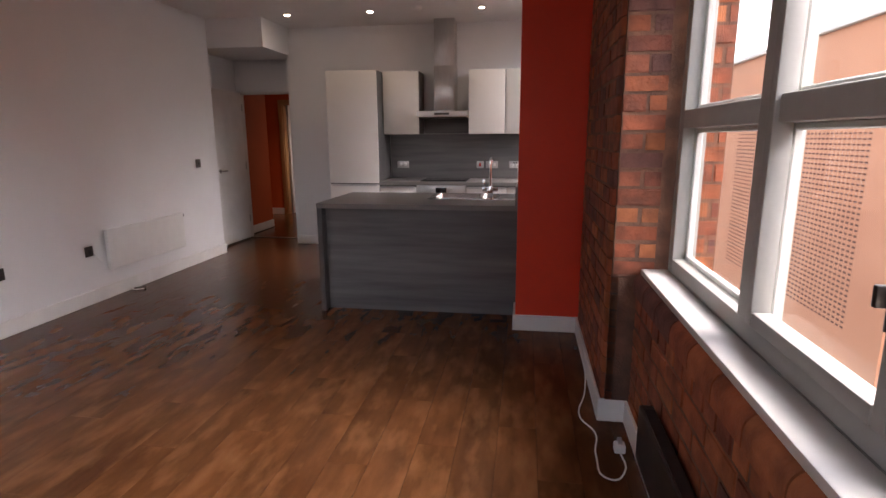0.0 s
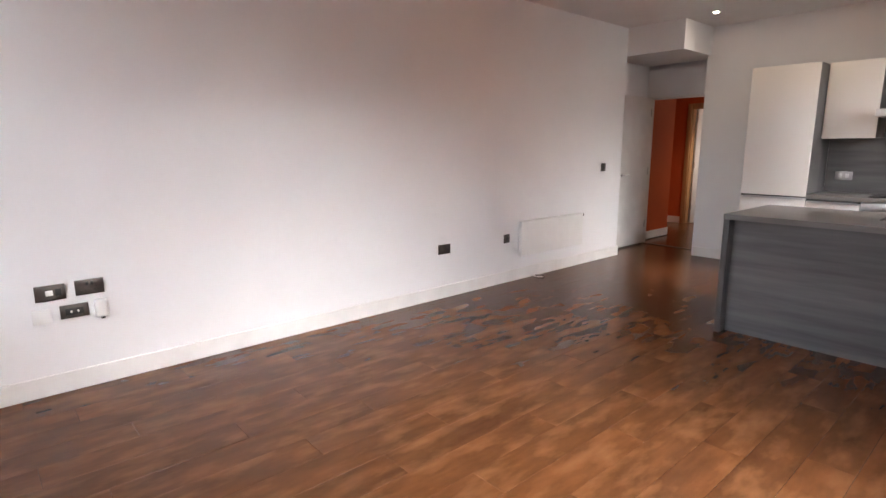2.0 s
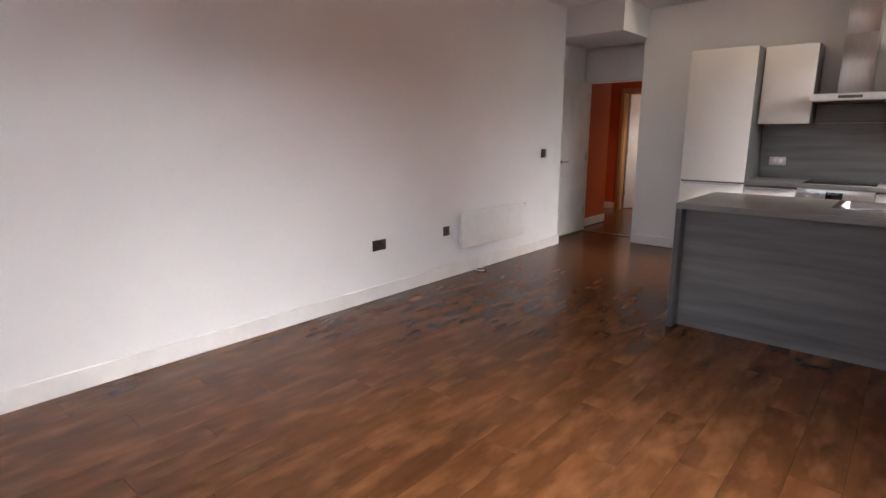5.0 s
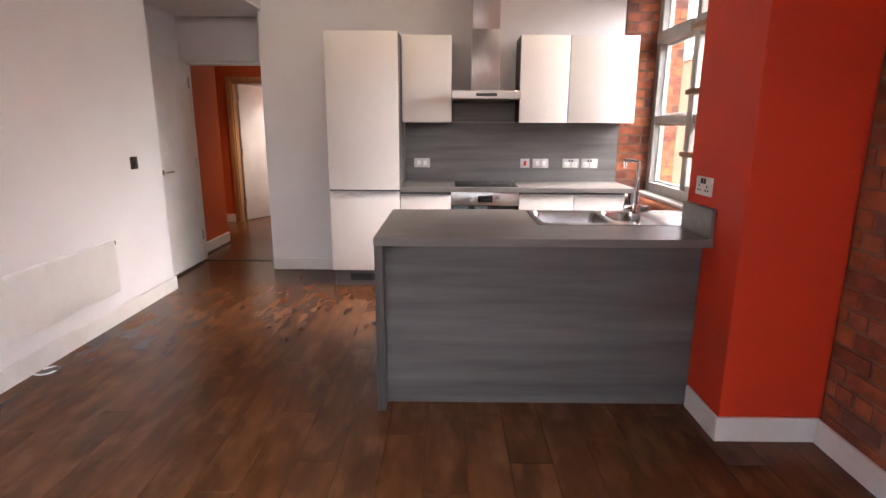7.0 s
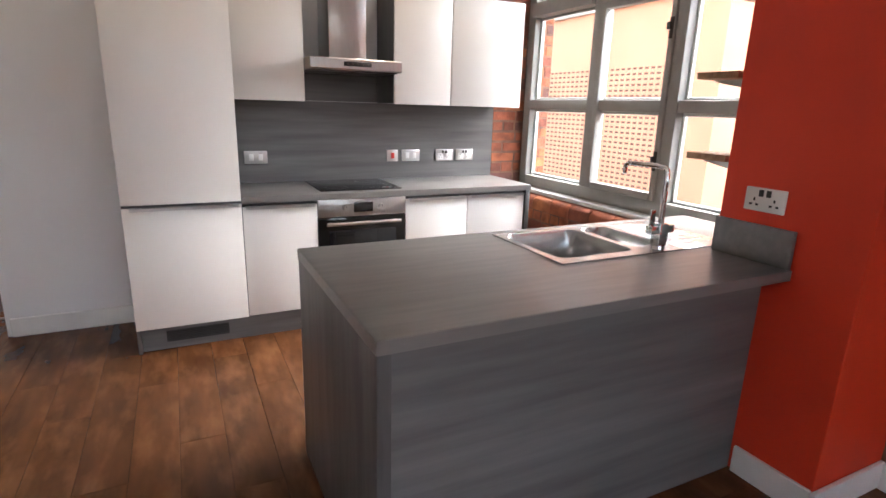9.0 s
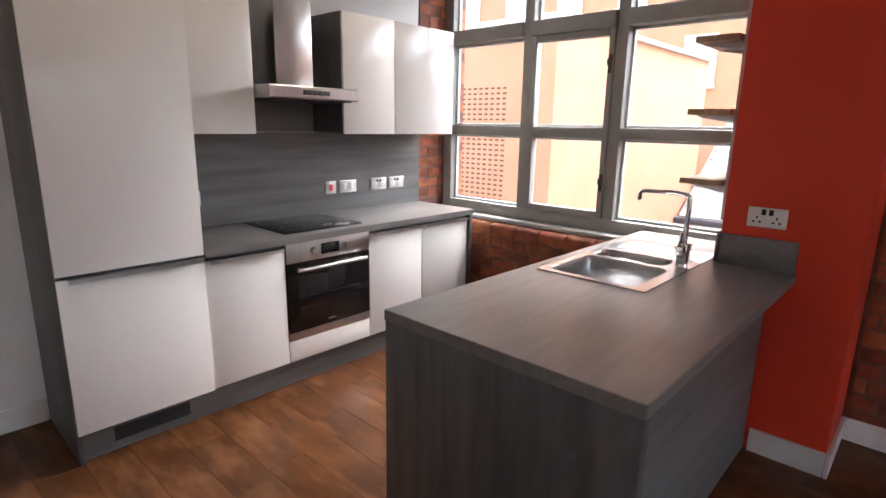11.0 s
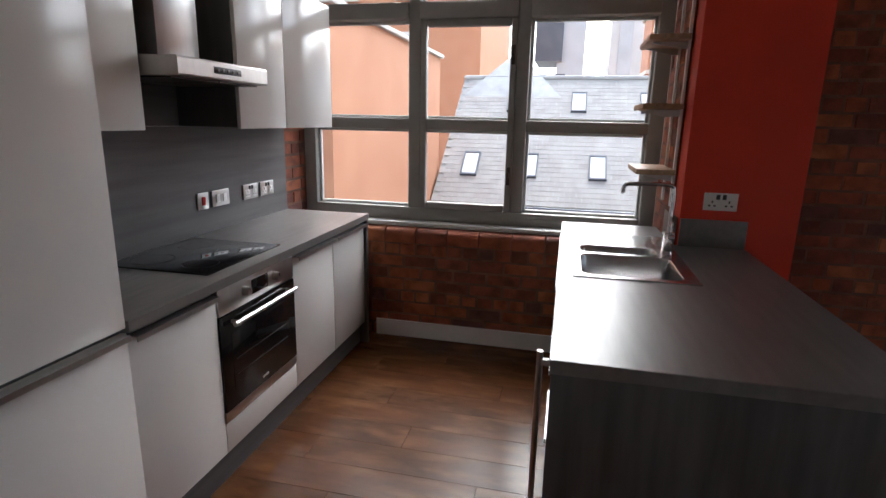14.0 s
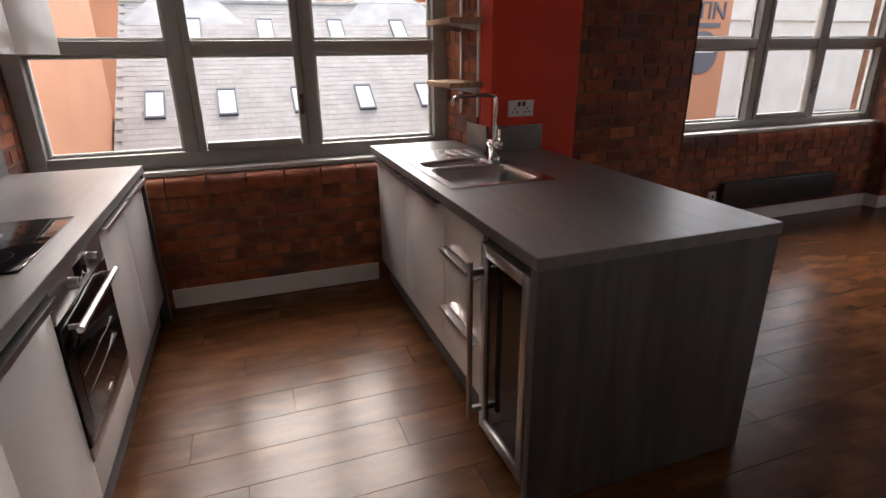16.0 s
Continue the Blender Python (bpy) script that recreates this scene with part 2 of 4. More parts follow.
def thing(name, base, label, category, group="", kind=""):
    ob = new(name)
    ob.location = base
    ob.empty_display_size = 0.05
    ORG[ob.name] = Vector(base)
    return tagged(ob, label, category, group, kind)


def part(name, bm, material, parent, label="", smooth=True):
    o = ORG[parent.name]
    bmesh.ops.translate(bm, verts=bm.verts[:], vec=-o)
    ob = new(name, mesh_of(name, bm, material, smooth))
    ob.parent = parent
    ORG[ob.name] = o
    return tagged(ob, label)


def solid(name, bm, material, label, category, kind="structure", smooth=False, group=""):
    """A thing of one mesh, its origin at the middle of its foot."""
    xs = [v.co for v in bm.verts]
    o = Vector(((min(v.x for v in xs) + max(v.x for v in xs)) / 2, (min(v.y for v in xs) + max(v.y for v in xs)) / 2, min(v.z for v in xs)))
    bmesh.ops.translate(bm, verts=bm.verts[:], vec=-o)
    ob = new(name, mesh_of(name, bm, material, smooth))
    ob.location = o
    ORG[ob.name] = o
    return tagged(ob, label, category, group, kind)


def tube(name, pts, r, material, parent, label=""):
    cu = bpy.data.curves.new("tmp", 'CURVE')
    cu.dimensions, cu.bevel_depth, cu.bevel_resolution, cu.resolution_u = '3D', r, 3, 6
    sp = cu.splines.new('BEZIER')
    sp.bezier_points.add(len(pts) - 1)
    for p, c in zip(sp.bezier_points, pts):
        p.co = Vector(c)
        p.handle_left_type = p.handle_right_type = 'AUTO'
    ob = bpy.data.objects.new("tmp", cu)
    scene.collection.objects.link(ob)
    me = bpy.data.meshes.new_from_object(ob.evaluated_get(bpy.context.evaluated_depsgraph_get()))
    bpy.data.objects.remove(ob)
    bpy.data.curves.remove(cu)
    bm = bmesh.new()
    bm.from_mesh(me)
    bpy.data.meshes.remove(me)
    if parent is None:
        return bm
    return part(name, bm, material, parent, label)

# ---- large structure ----
CH = 2.80          # ceiling height
XW, XE = -2.02, 2.16
floor = solid("floor", B(-3.6, 2.7, -8.1, 5.2, -0.22, -0.012), SUBFLOOR, "dark underlay under brown walnut-look floor planks", "floor")
ceiling = solid("ceiling", B(-2.5, 2.7, -8.1, 0.5, CH, CH + 0.2), CEIL, "plain white painted plaster ceiling", "ceiling")
solid("ceiling_hall", B(-3.6, -1.1, 0.32, 5.2, 2.42, 2.6), CEIL, "white painted hall ceiling", "ceiling")
solid("ceiling_bulkhead", B(-2.28, -1.32, -0.72, 0.32, 2.475, CH + 0.05), WHITE, "white boxed-in bulkhead over the hall doorway", "bulkhead")

bm = bmesh.new()
prism(bm, [(-2.02, -0.72), (-2.28, -0.72), (-2.5, -0.72), (-2.5, -7.50), (-2.22, -7.50), (-2.20, -7.46), (-2.02, -7.27)], 'z', 0, CH)
solid("wall_west", bm, WHITE, "long white painted wall with a chamfered end", "wall")
solid("wall_lobby_west", B(-2.5, -2.28, -0.72, 0.32, 0, 2.475), WHITE, "white wall behind the open hall door", "wall")
bm = B(-2.5, -2.265, 0.32, 0.44, 0, 2.475)
box(bm, -2.265, -1.36, 0.32, 0.44, 2.06, 2.475)
solid("wall_hall_front", bm, WHITE, "white wall above the hall doorway", "wall")
bm = B(-1.32, 2.05, 0, 0.2, 0, CH)
solid("wall_north", bm, WHITE, "white painted kitchen wall", "wall")
solid("wall_hall_east", B(-1.36, -1.18, 0.2, 2.88, 0, 2.475), WHITE, "white hall side wall", "wall")
solid("wall_lobby_end", B(-1.36, -1.32, 0.004, 0.32, 0, 2.475), WHITE, "white doorway jamb wall", "wall")
solid("wall_hall_west", B(-2.6, -2.37, 0.44, 1.36, 0, 2.42), ORANGE, "orange painted hall wall", "wall")
solid("wall_hall_niche", B(-3.4, -3.2, 1.36, 2.76, 0, 2.42), ORANGE, "orange painted wall of the hall's side niche", "wall")
solid("wall_hall_niche_front", B(-3.4, -2.6, 1.24, 1.358, 0, 2.42), ORANGE, "orange painted return wall", "wall")
bm = B(-3.4, -2.75, 2.76, 2.88, 0, 2.42)
box(bm, -2.75, -1.89, 2.76, 2.88, 2.06, 2.42)
box(bm, -1.89, -1.36, 2.76, 2.88, 0, 2.42)
solid("wall_hall_end", bm, ORANGE, "orange painted wall round the far bedroom doorway", "wall")
solid("wall_far_room", B(-3.6, -1.1, 5.0, 5.2, 0, 2.42), WHITE, "white wall of the room beyond the hall", "wall")
solid("wall_far_room_west", B(-3.6, -3.4, 2.88, 5.0, 0, 2.42), WHITE, "white side wall of the far room", "wall")
solid("wall_far_room_east", B(-1.36, -1.1, 2.884, 5.0, 0, 2.42), WHITE, "white side wall of the far room", "wall")

# brick cores carry the mortar; bricks are laid on them further down
core = {}
def corewall(key, label, *b):
    core[key] = solid("wall_" + key, B(*b), MORTAR, label, "brick wall")
corewall("kitchen_sill", "old red brick wall under the kitchen window", 2.225, 2.62, -2.45, 0.0, 0, 0.74)
corewall("kitchen_reveal", "narrow strip of old brick beside the kitchen window", 2.05, 2.62, 0.012, 0.25, 0, CH)
corewall("pier", "exposed old red brick pier between two windows", 2.165, 2.62, -4.32, -2.465, 0, CH)
corewall("living_sill", "old red brick wall under the living room window", 2.295, 2.62, -6.80, -4.32, 0, 0.74)
corewall("corner_pier", "exposed old brick corner pier", 2.165, 2.62, -8.0, -6.80, 0, CH)
corewall("south_reveal", "old red brick window reveal beside the white wall", -2.52, -2.235, -8.0, -7.502, 0, CH)
corewall("south_sill", "old red brick wall under the end window", -2.235, -0.42, -8.0, -7.665, 0, 0.70)
corewall("south_pier", "rounded old red brick pier between end windows", -0.42, 0.12, -8.0, -7.515, 0, CH)
corewall("south_sill_two", "old red brick wall under the second end window", 0.12, 1.60, -8.0, -7.665, 0, 0.70)
corewall("south_corner", "old red brick corner beside the end window", 1.60, 2.165, -8.0, -7.52, 0, CH)
for key, b in (("kitchen", (2.28, 2.62, -2.465, 0.012, 2.74, CH)), ("living", (2.28, 2.62, -6.80, -4.32, 2.74, CH)),
               ("south", (-2.235, -0.42, -8.0, -7.7, 2.74, CH)), ("south_two", (0.12, 1.60, -8.0, -7.7, 2.74, CH))):
    solid("window_head_" + key, B(*b), WHITE, "white painted window head", "wall")
solid("pillar", B(1.69, 2.163, -3.03, -2.47, 0, CH, bev=0.004), RED, "bright red painted square pillar", "pillar")


def skirting(name, x0, x1, y0, y1, h=0.12):
    solid(name, B(x0, x1, y0, y1, 0, h, bev=0.004), TRIM, "white painted skirting board", "baseboard", group="skirting boards")
skirting("baseboard", -2.018, -2.003, -7.262, -0.70)
skirting("baseboard", -2.28, -2.003, -0.718, -0.70)
skirting("baseboard", -1.335, -0.63, -0.018, -0.002)
skirting("baseboard", -1.335, -1.322, -0.002, 0.31)
skirting("baseboard", 2.193, 2.208, -1.885, -0.605)
skirting("baseboard", 1.672, 2.15, -3.05, -3.032)
skirting("baseboard", 1.672, 1.688, -3.03, -2.72)
skirting("baseboard", 2.132, 2.148, -4.305, -3.05)
skirting("baseboard", 2.132, 2.278, -4.323, -4.305)
skirting("baseboard", 2.262, 2.278, -6.77, -4.323)
skirting("baseboard", 2.132, 2.278, -6.786, -6.77)
skirting("baseboard", 2.132, 2.148, -7.50, -6.786)
skirting("baseboard", -2.21, -0.44, -7.648, -7.632)
skirting("baseboard", -0.44, 0.14, -7.498, -7.482)
skirting("baseboard", 0.14, 1.6, -7.648, -7.632)
skirting("baseboard", 1.58, 2.148, -7.518, -7.502)
skirting("baseboard", -2.368, -2.352, 0.46, 1.36)
skirting("baseboard", -3.198, -2.812, 2.742, 2.758)
bm = bmesh.new()
prism(bm, [(-2.018, -7.27), (-2.003, -7.262), (-2.186, -7.45), (-2.20, -7.63), (-2.22, -7.63), (-2.20, -7.46)], 'z', 0, 0.12)
solid("baseboard", bm, TRIM, "white skirting board round the chamfered corner", "baseboard", group="skirting boards")


# ---- windows ----
def window(name, axis, plane, lo, hi, z0, ztop, bars, rails, casement, sill_in, label, fr=0.07):
    """A painted timber window in the wall: axis is the one along the wall; bars and rails are the members' middles."""
    def bx(a0, a1, d0, d1, c0, c1, bev=0.006):
        s = 1 if plane > 0 else -1
        lo_d, hi_d = sorted((plane + s * d0, plane + s * d1))
        if axis == 'y':
            return B(lo_d, hi_d, a0, a1, c0, c1, bev=bev)
        return B(a0, a1, lo_d, hi_d, c0, c1, bev=bev)
    base = (plane, (lo + hi) / 2, z0) if axis == 'y' else ((lo + hi) / 2, plane, z0)
    w = thing(name, base, label, "window", kind="structure")
    part("frame_stile", bx(lo, lo + fr, -0.03, 0.07, z0, ztop), FRAMEP, w)
    part("frame_stile", bx(hi - fr, hi, -0.03, 0.07, z0, ztop), FRAMEP, w)
    part("frame_rail", bx(lo + fr, hi - fr, -0.03, 0.07, z0, z0 + fr), FRAMEP, w)
    part("frame_rail", bx(lo + fr, hi - fr, -0.03, 0.07, ztop - fr, ztop), FRAMEP, w)
    for b in bars:
        part("mullion", bx(b - 0.04, b + 0.04, -0.035, 0.065, z0 + fr, ztop - fr), FRAMEP, w)
    edges = [lo + fr] + [v for b in bars for v in (b - 0.04, b + 0.04)] + [hi - fr]
    levels = [z0 + fr] + [v for r, h in rails for v in (r - h, r + h)] + [ztop - fr]
    for r, h in rails:
        for i in range(0, len(edges), 2):
            part("transom", bx(edges[i], edges[i + 1], -0.03 if h < 0.045 else -0.07, 0.06, r - h, r + h), FRAMEP, w)
    for i in range(0, len(edges), 2):
        for j in range(0, len(levels), 2):
            a0, a1, c0, c1 = edges[i], edges[i + 1], levels[j], levels[j + 1]
            p = part("pane", bx(a0 + 0.004, a1 - 0.004, 0.016, 0.022, c0 + 0.004, c1 - 0.004, 0), GLASS, w, "clear window pane", smooth=False)
            p.visible_shadow = False
            bd = bmesh.new()
            s = 1 if plane > 0 else -1
            for q in ((a0, a0 + 0.02, c0, c1), (a1 - 0.02, a1, c0, c1), (a0 + 0.02, a1 - 0.02, c0, c0 + 0.02), (a0 + 0.02, a1 - 0.02, c1 - 0.02, c1)):
                d0, d1 = sorted((plane + s * 0.024, plane + s * 0.05))
                d = (d0, d1, q[0], q[1]) if axis == 'y' else (q[0], q[1], d0, d1)
                box(bd, *d, q[2], q[3], bev=0.004, seg=1)
            part("glazing_bead", bd, SILLP, w, "white outer glazing bead")
    if casement:
        i, j0, j1 = casement
        a0, a1, c0, c1 = edges[2 * i], edges[2 * i + 1], levels[2 * j0], levels[2 * j1 + 1]
        cs = bmesh.new()
        for q in ((a0, a0 + 0.045, c0, c1), (a1 - 0.045, a1, c0, c1), (a0 + 0.045, a1 - 0.045, c0, c0 + 0.05), (a0 + 0.045, a1 - 0.045, c1 - 0.05, c1)):
            s = 1 if plane > 0 else -1
            d0, d1 = sorted((plane - s * 0.045, plane + s * 0.012))
            d = (d0, d1, q[0] + 0.003, q[1] - 0.003) if axis == 'y' else (q[0] + 0.003, q[1] - 0.003, d0, d1)
            box(cs, *d, q[2] + 0.003, q[3] - 0.003, bev=0.005)
        sash = part("casement", cs, FRAMEP, w, "opening casement sash")
        for zz in (c0 + 0.2 * (c1 - c0), c0 + 0.82 * (c1 - c0)):
            e = a0 + 0.022
            part("catch", bx(e - 0.012, e + 0.012, -0.056, -0.045, zz - 0.06, zz + 0.06, 0.003), BRONZE, sash, "dark metal window catch")
            part("catch_lever", bx(e - 0.007, e + 0.007, -0.085, -0.056, zz - 0.012, zz + 0.03, 0.003), BRONZE, sash, "dark metal catch lever")
    part("window_sill", bx(lo, hi, -sill_in, -0.03, z0 - 0.03, z0, 0.006), SILLP, w, "white painted sill board")
    part("outer_sill", bx(lo, hi, -0.028, 0.2, z0 - 0.10, z0 - 0.032, 0.008), XSTONE, w, "stone outer sill")
    part("frame_foot", bx(lo, hi, -0.0285, 0.06, z0 - 0.0315, z0 - 0.0005, 0), FRAMEP, w)
    return w


window("window_1", 'y', 2.39, -2.448, -0.002, 0.83, 2.74, (-1.556, -0.835), ((1.50, 0.036), (2.22, 0.05)), (1, 0, 1), 0.13,
       "large grey-painted timber window over the kitchen", fr=0.09)
window("window_2", 'y', 2.44, -6.782, -4.350, 0.815, 2.74, (-5.97, -5.24), ((1.50, 0.038), (2.22, 0.05)), (1, 0, 1), 0.15,
       "large grey-painted timber window with a white sill", fr=0.065)
window("window_3", 'x', -7.75, -2.216, -0.438, 0.78, 2.74, (-1.60, -1.02), ((1.49, 0.036), (2.22, 0.05)), (1, 0, 1), 0.09,
       "pale grey-painted timber window in the end wall")
window("window_4", 'x', -7.75, 0.14, 1.60, 0.78, 2.74, (0.87,), ((1.49, 0.036), (2.22, 0.05)), None, 0.09,
       "pale grey-painted timber window beside the brick pier")

# ---- hall ----
def lever(parent, x, y, z, side, along):
    part("handle_rose", cyl(bmesh.new(), (x, y, z), (x + side * 0.012, y, z), 0.026), CHROME, parent, "round steel rose")
    bm = cyl(bmesh.new(), (x + side * 0.012, y, z), (x + side * 0.05, y, z), 0.009)
    cyl(bm, (x + side * 0.046, y, z), (x + side * 0.046, y + along * 0.115, z), 0.009)
    part("door_handle", bm, CHROME, parent, "steel lever handle")


door = thing("hall_door", (-2.2, 0.30, 0.0), "plain white flush door standing open against the wall", "door")
part("leaf", B(-2.24, -2.20, -0.45, 0.295, 0.022, 2.05, bev=0.003), TRIM, door)
lever(door, -2.20, -0.385, 1.01, 1, 1)
for z in (0.25, 1.0, 1.8):
    part("hinge", cyl(bmesh.new(), (-2.197, 0.302, z), (-2.197, 0.302, z + 0.1), 0.007), STEEL, door)
lin = thing("door_lining", (-1.78, 0.38, 0), "white painted lining of the hall doorway", "door frame", kind="structure")
part("jamb", B(-2.264, -2.238, 0.325, 0.45, 0, 2.06, bev=0.003), TRIM, lin)
part("jamb", B(-1.39, -1.362, 0.325, 0.45, 0, 2.06, bev=0.003), TRIM, lin)
part("head", B(-2.238, -1.39, 0.325, 0.45, 2.03, 2.058, bev=0.003), TRIM, lin)
part("threshold", B(-2.238, -1.39, 0.34, 0.38, 0.0, 0.007, bev=0.002), BRONZE, lin, "dark metal threshold strip")

lin = thing("door_lining", (-2.290, 2.80, 0), "varnished pine lining and architrave of the far doorway", "door frame", kind="structure")
part("jamb", B(-2.750, -2.720, 2.755, 2.885, 0, 2.06, bev=0.003), PINE, lin)
part("jamb", B(-1.920, -1.890, 2.755, 2.885, 0, 2.06, bev=0.003), PINE, lin)
part("head", B(-2.720, -1.920, 2.755, 2.885, 2.03, 2.06, bev=0.003), PINE, lin)
part("architrave", B(-2.810, -2.735, 2.735, 2.757, 0, 2.12, bev=0.004), PINE, lin)
part("architrave", B(-1.905, -1.830, 2.735, 2.757, 0, 2.12, bev=0.004), PINE, lin)
part("architrave", B(-2.735, -1.905, 2.735, 2.757, 2.045, 2.12, bev=0.004), PINE, lin)
door = thing("bedroom_door", (-2.710, 2.90, 0.0), "white flush door standing open at the hall's end", "door")
part("leaf", B(-2.715, -1.940, 2.875, 2.915, 0.008, 2.03, bev=0.003), TRIM, door)
part("handle_rose", cyl(bmesh.new(), (-2.020, 2.875, 1.01), (-2.020, 2.862, 1.01), 0.026), CHROME, door, "round steel rose")
bm = cyl(bmesh.new(), (-2.020, 2.865, 1.01), (-2.020, 2.825, 1.01), 0.009)
cyl(bm, (-2.020, 2.828, 1.01), (-2.140, 2.828, 1.01), 0.009)
part("door_handle", bm, CHROME, door, "steel lever handle")
for z in (0.25, 1.0, 1.8):
    part("hinge", cyl(bmesh.new(), (-2.716, 2.866, z), (-2.716, 2.866, z + 0.1), 0.008), STEEL, door)
door.rotation_euler = (0, 0, radians(64))


# ---- wall plates on the white wall ----
def plate_x(name, y0, y1, z0, z1, material, label, category, holes="socket", x=-2.018, group="wall plates"):
    t = thing(name, (x, (y0 + y1) / 2, (z0 + z1) / 2), label, category, group)
    part("plate", B(x, x + 0.009, y0, y1, z0, z1, bev=0.003), material, t)
    w, h = y1 - y0, z1 - z0
    if holes == "socket":
        for c in (0.27, 0.73):
            yc = y0 + c * w
            for dy, dz, a, b in ((0, 0.008, 0.004, 0.008), (-0.011, -0.012, 0.007, 0.004), (0.011, -0.012, 0.007, 0.004)):
                part("pin_hole", B(x + 0.007, x + 0.0098, yc + dy - a / 2, yc + dy + a / 2, z0 + h / 2 + dz - b / 2 - 0.006, z0 + h / 2 + dz + b / 2 - 0.006), BLACK, t)
            part("rocker", B(x + 0.008, x + 0.013, y0 + w / 2 + (c - 0.5) * 0.05 - 0.007, y0 + w / 2 + (c - 0.5) * 0.05 + 0.007, z1 - 0.034, z1 - 0.012, bev=0.002), BLACK if material is BRONZE else PLASTIC, t)
    elif holes == "data":
        part("insert", B(x + 0.008, x + 0.012, y0 + 0.025, y1 - 0.025, z0 + 0.02, z1 - 0.02, bev=0.002), BLACK, t)
        for c in (0.38, 0.62):
            part("jack", cyl(bmesh.new(), (x + 0.012, y0 + c * w, z0 + h / 2), (x + 0.02, y0 + c * w, z0 + h / 2), 0.006), STEEL, t)
    elif holes == "switch":
        part("rocker", B(x + 0.008, x + 0.014, y0 + w / 2 - 0.012, y0 + w / 2 + 0.012, z0 + h / 2 - 0.02, z0 + h / 2 + 0.02, bev=0.002), BLACK, t)
    elif holes == "fused":
        part("rocker", B(x + 0.008, x + 0.014, y0 + 0.05, y0 + 0.085, z0 + 0.03, z1 - 0.03, bev=0.002), PLASTIC, t, "white switch rocker")
        part("fuse_cover", B(x + 0.008, x + 0.012, y1 - 0.05, y1 - 0.02, z0 + 0.025, z1 - 0.025, bev=0.002), BLACK, t)
    return t


plate_x("double_socket", -6.765, -6.62, 0.555, 0.645, BRONZE, "dark nickel double plate with white switch, wall-mounted", "wall plate", "fused")
plate_x("double_socket", -6.575, -6.43, 0.56, 0.65, BRONZE, "dark nickel double power socket on white wall", "socket")
plate_x("data_plate", -6.66, -6.52, 0.435, 0.515, BRONZE, "steel-edged data and aerial plate on white wall", "wall plate", "data")
plate_x("blank_plate", -6.79, -6.70, 0.425, 0.51, PLASTIC, "square white blank plate on white wall", "wall plate", "none")
plate_x("double_socket", -3.79, -3.645, 0.42, 0.51, BRONZE, "dark nickel double power socket on white wall", "socket")
plate_x("heater_switch", -2.90, -2.815, 0.42, 0.51, BRONZE, "dark nickel single switch beside the heater", "switch", "switch")
plate_x("light_switch", -1.175, -1.085, 1.10, 1.195, BRONZE, "dark nickel light switch on white wall", "switch", "switch")
t = thing("phone_box", (-2.018, -6.45, 0.42), "small white wall box with a rounded cover", "wall box")
part("cover", B(-2.018, -1.985, -6.49, -6.42, 0.415, 0.525, bev=0.012, seg=3), PLASTIC, t)
part("jack", B(-2.01, -1.995, -6.465, -6.445, 0.404, 0.416), BLACK, t)

h = thing("panel_heater", (-2.018, -2.14, 0.26), "slim white electric panel heater mounted on the wall", "heater")
part("panel", B(-1.985, -1.945, -2.70, -1.60, 0.265, 0.635, bev=0.008, seg=3), PLASTIC, h)
part("bracket", B(-2.018, -1.986, -2.45, -2.41, 0.33, 0.57), STEEL, h)
part("bracket", B(-2.018, -1.986, -1.89, -1.85, 0.33, 0.57), STEEL, h)
part("control", B(-1.99, -1.955, -1.605, -1.575, 0.595, 0.625, bev=0.003), BLACK, h, "small black control knob")
tube("cable", [(-2.0, -2.815, 0.45), (-1.985, -2.78, 0.38), (-1.97, -2.70, 0.34), (-1.96, -2.68, 0.34)], 0.004, PLASTIC, h, "white cable")
c = thing("cable_conduit", (-2.0, -2.0, 0.125), "thin white cable run clipped along the skirting", "cable")
part("cable_run", B(-2.006, -2.0, -2.52, -1.30, 0.121, 0.129, bev=0.002), TRIM, c)
c = thing("aerial_lead", (-1.99, -2.42, 0.004), "loose coiled white aerial lead on the floor", "cable")
tube("lead", [(-2.0, -2.46, 0.03), (-1.96, -2.45, 0.012), (-1.91, -2.40, 0.006), (-1.93, -2.33, 0.006), (-1.97, -2.36, 0.012), (-1.95, -2.42, 0.02)], 0.005, PLASTIC, c)
part("connector", cyl(bmesh.new(), (-1.96, -2.44, 0.014), (-1.90, -2.36, 0.014), 0.013), BRONZE, c, "dark metal connector")

# ---- living room window side ----
h = thing("convector_heater", (2.25, -5.55, 0.14), "low black panel heater under the window", "heater")
part("casing", B(2.205, 2.262, -6.22, -4.88, 0.16, 0.39, bev=0.01, seg=3), BLACK, h)
part("grille", B(2.215, 2.255, -6.15, -4.93, 0.389, 0.394), BLACK, h)
part("bracket", B(2.258, 2.284, -5.95, -5.90, 0.2, 0.36), BLACK, h)
part("bracket", B(2.258, 2.284, -5.15, -5.10, 0.2, 0.36), BLACK, h)
w = thing("heater_spur", (2.27, -4.82, 0.27), "small white heater switch on the brick wall", "switch")
part("plate", B(2.252, 2.279, -4.855, -4.785, 0.235, 0.315, bev=0.004), PLASTIC, w)
part("rocker", B(2.247, 2.253, -4.83, -4.81, 0.262, 0.288, bev=0.002), BLACK, w, "dark rocker")
c = thing("plug_lead", (2.18, -4.60, 0.0), "white mains plug with a thin white lead on the floor", "cable")
part("plug", B(2.175, 2.225, -4.62, -4.57, 0.002, 0.045, bev=0.008), PLASTIC, c)
for d in (-0.012, 0.012):
    part("pin", B(2.19, 2.21, -4.595 + d, -4.59 + d, 0.045, 0.065), STEEL, c)
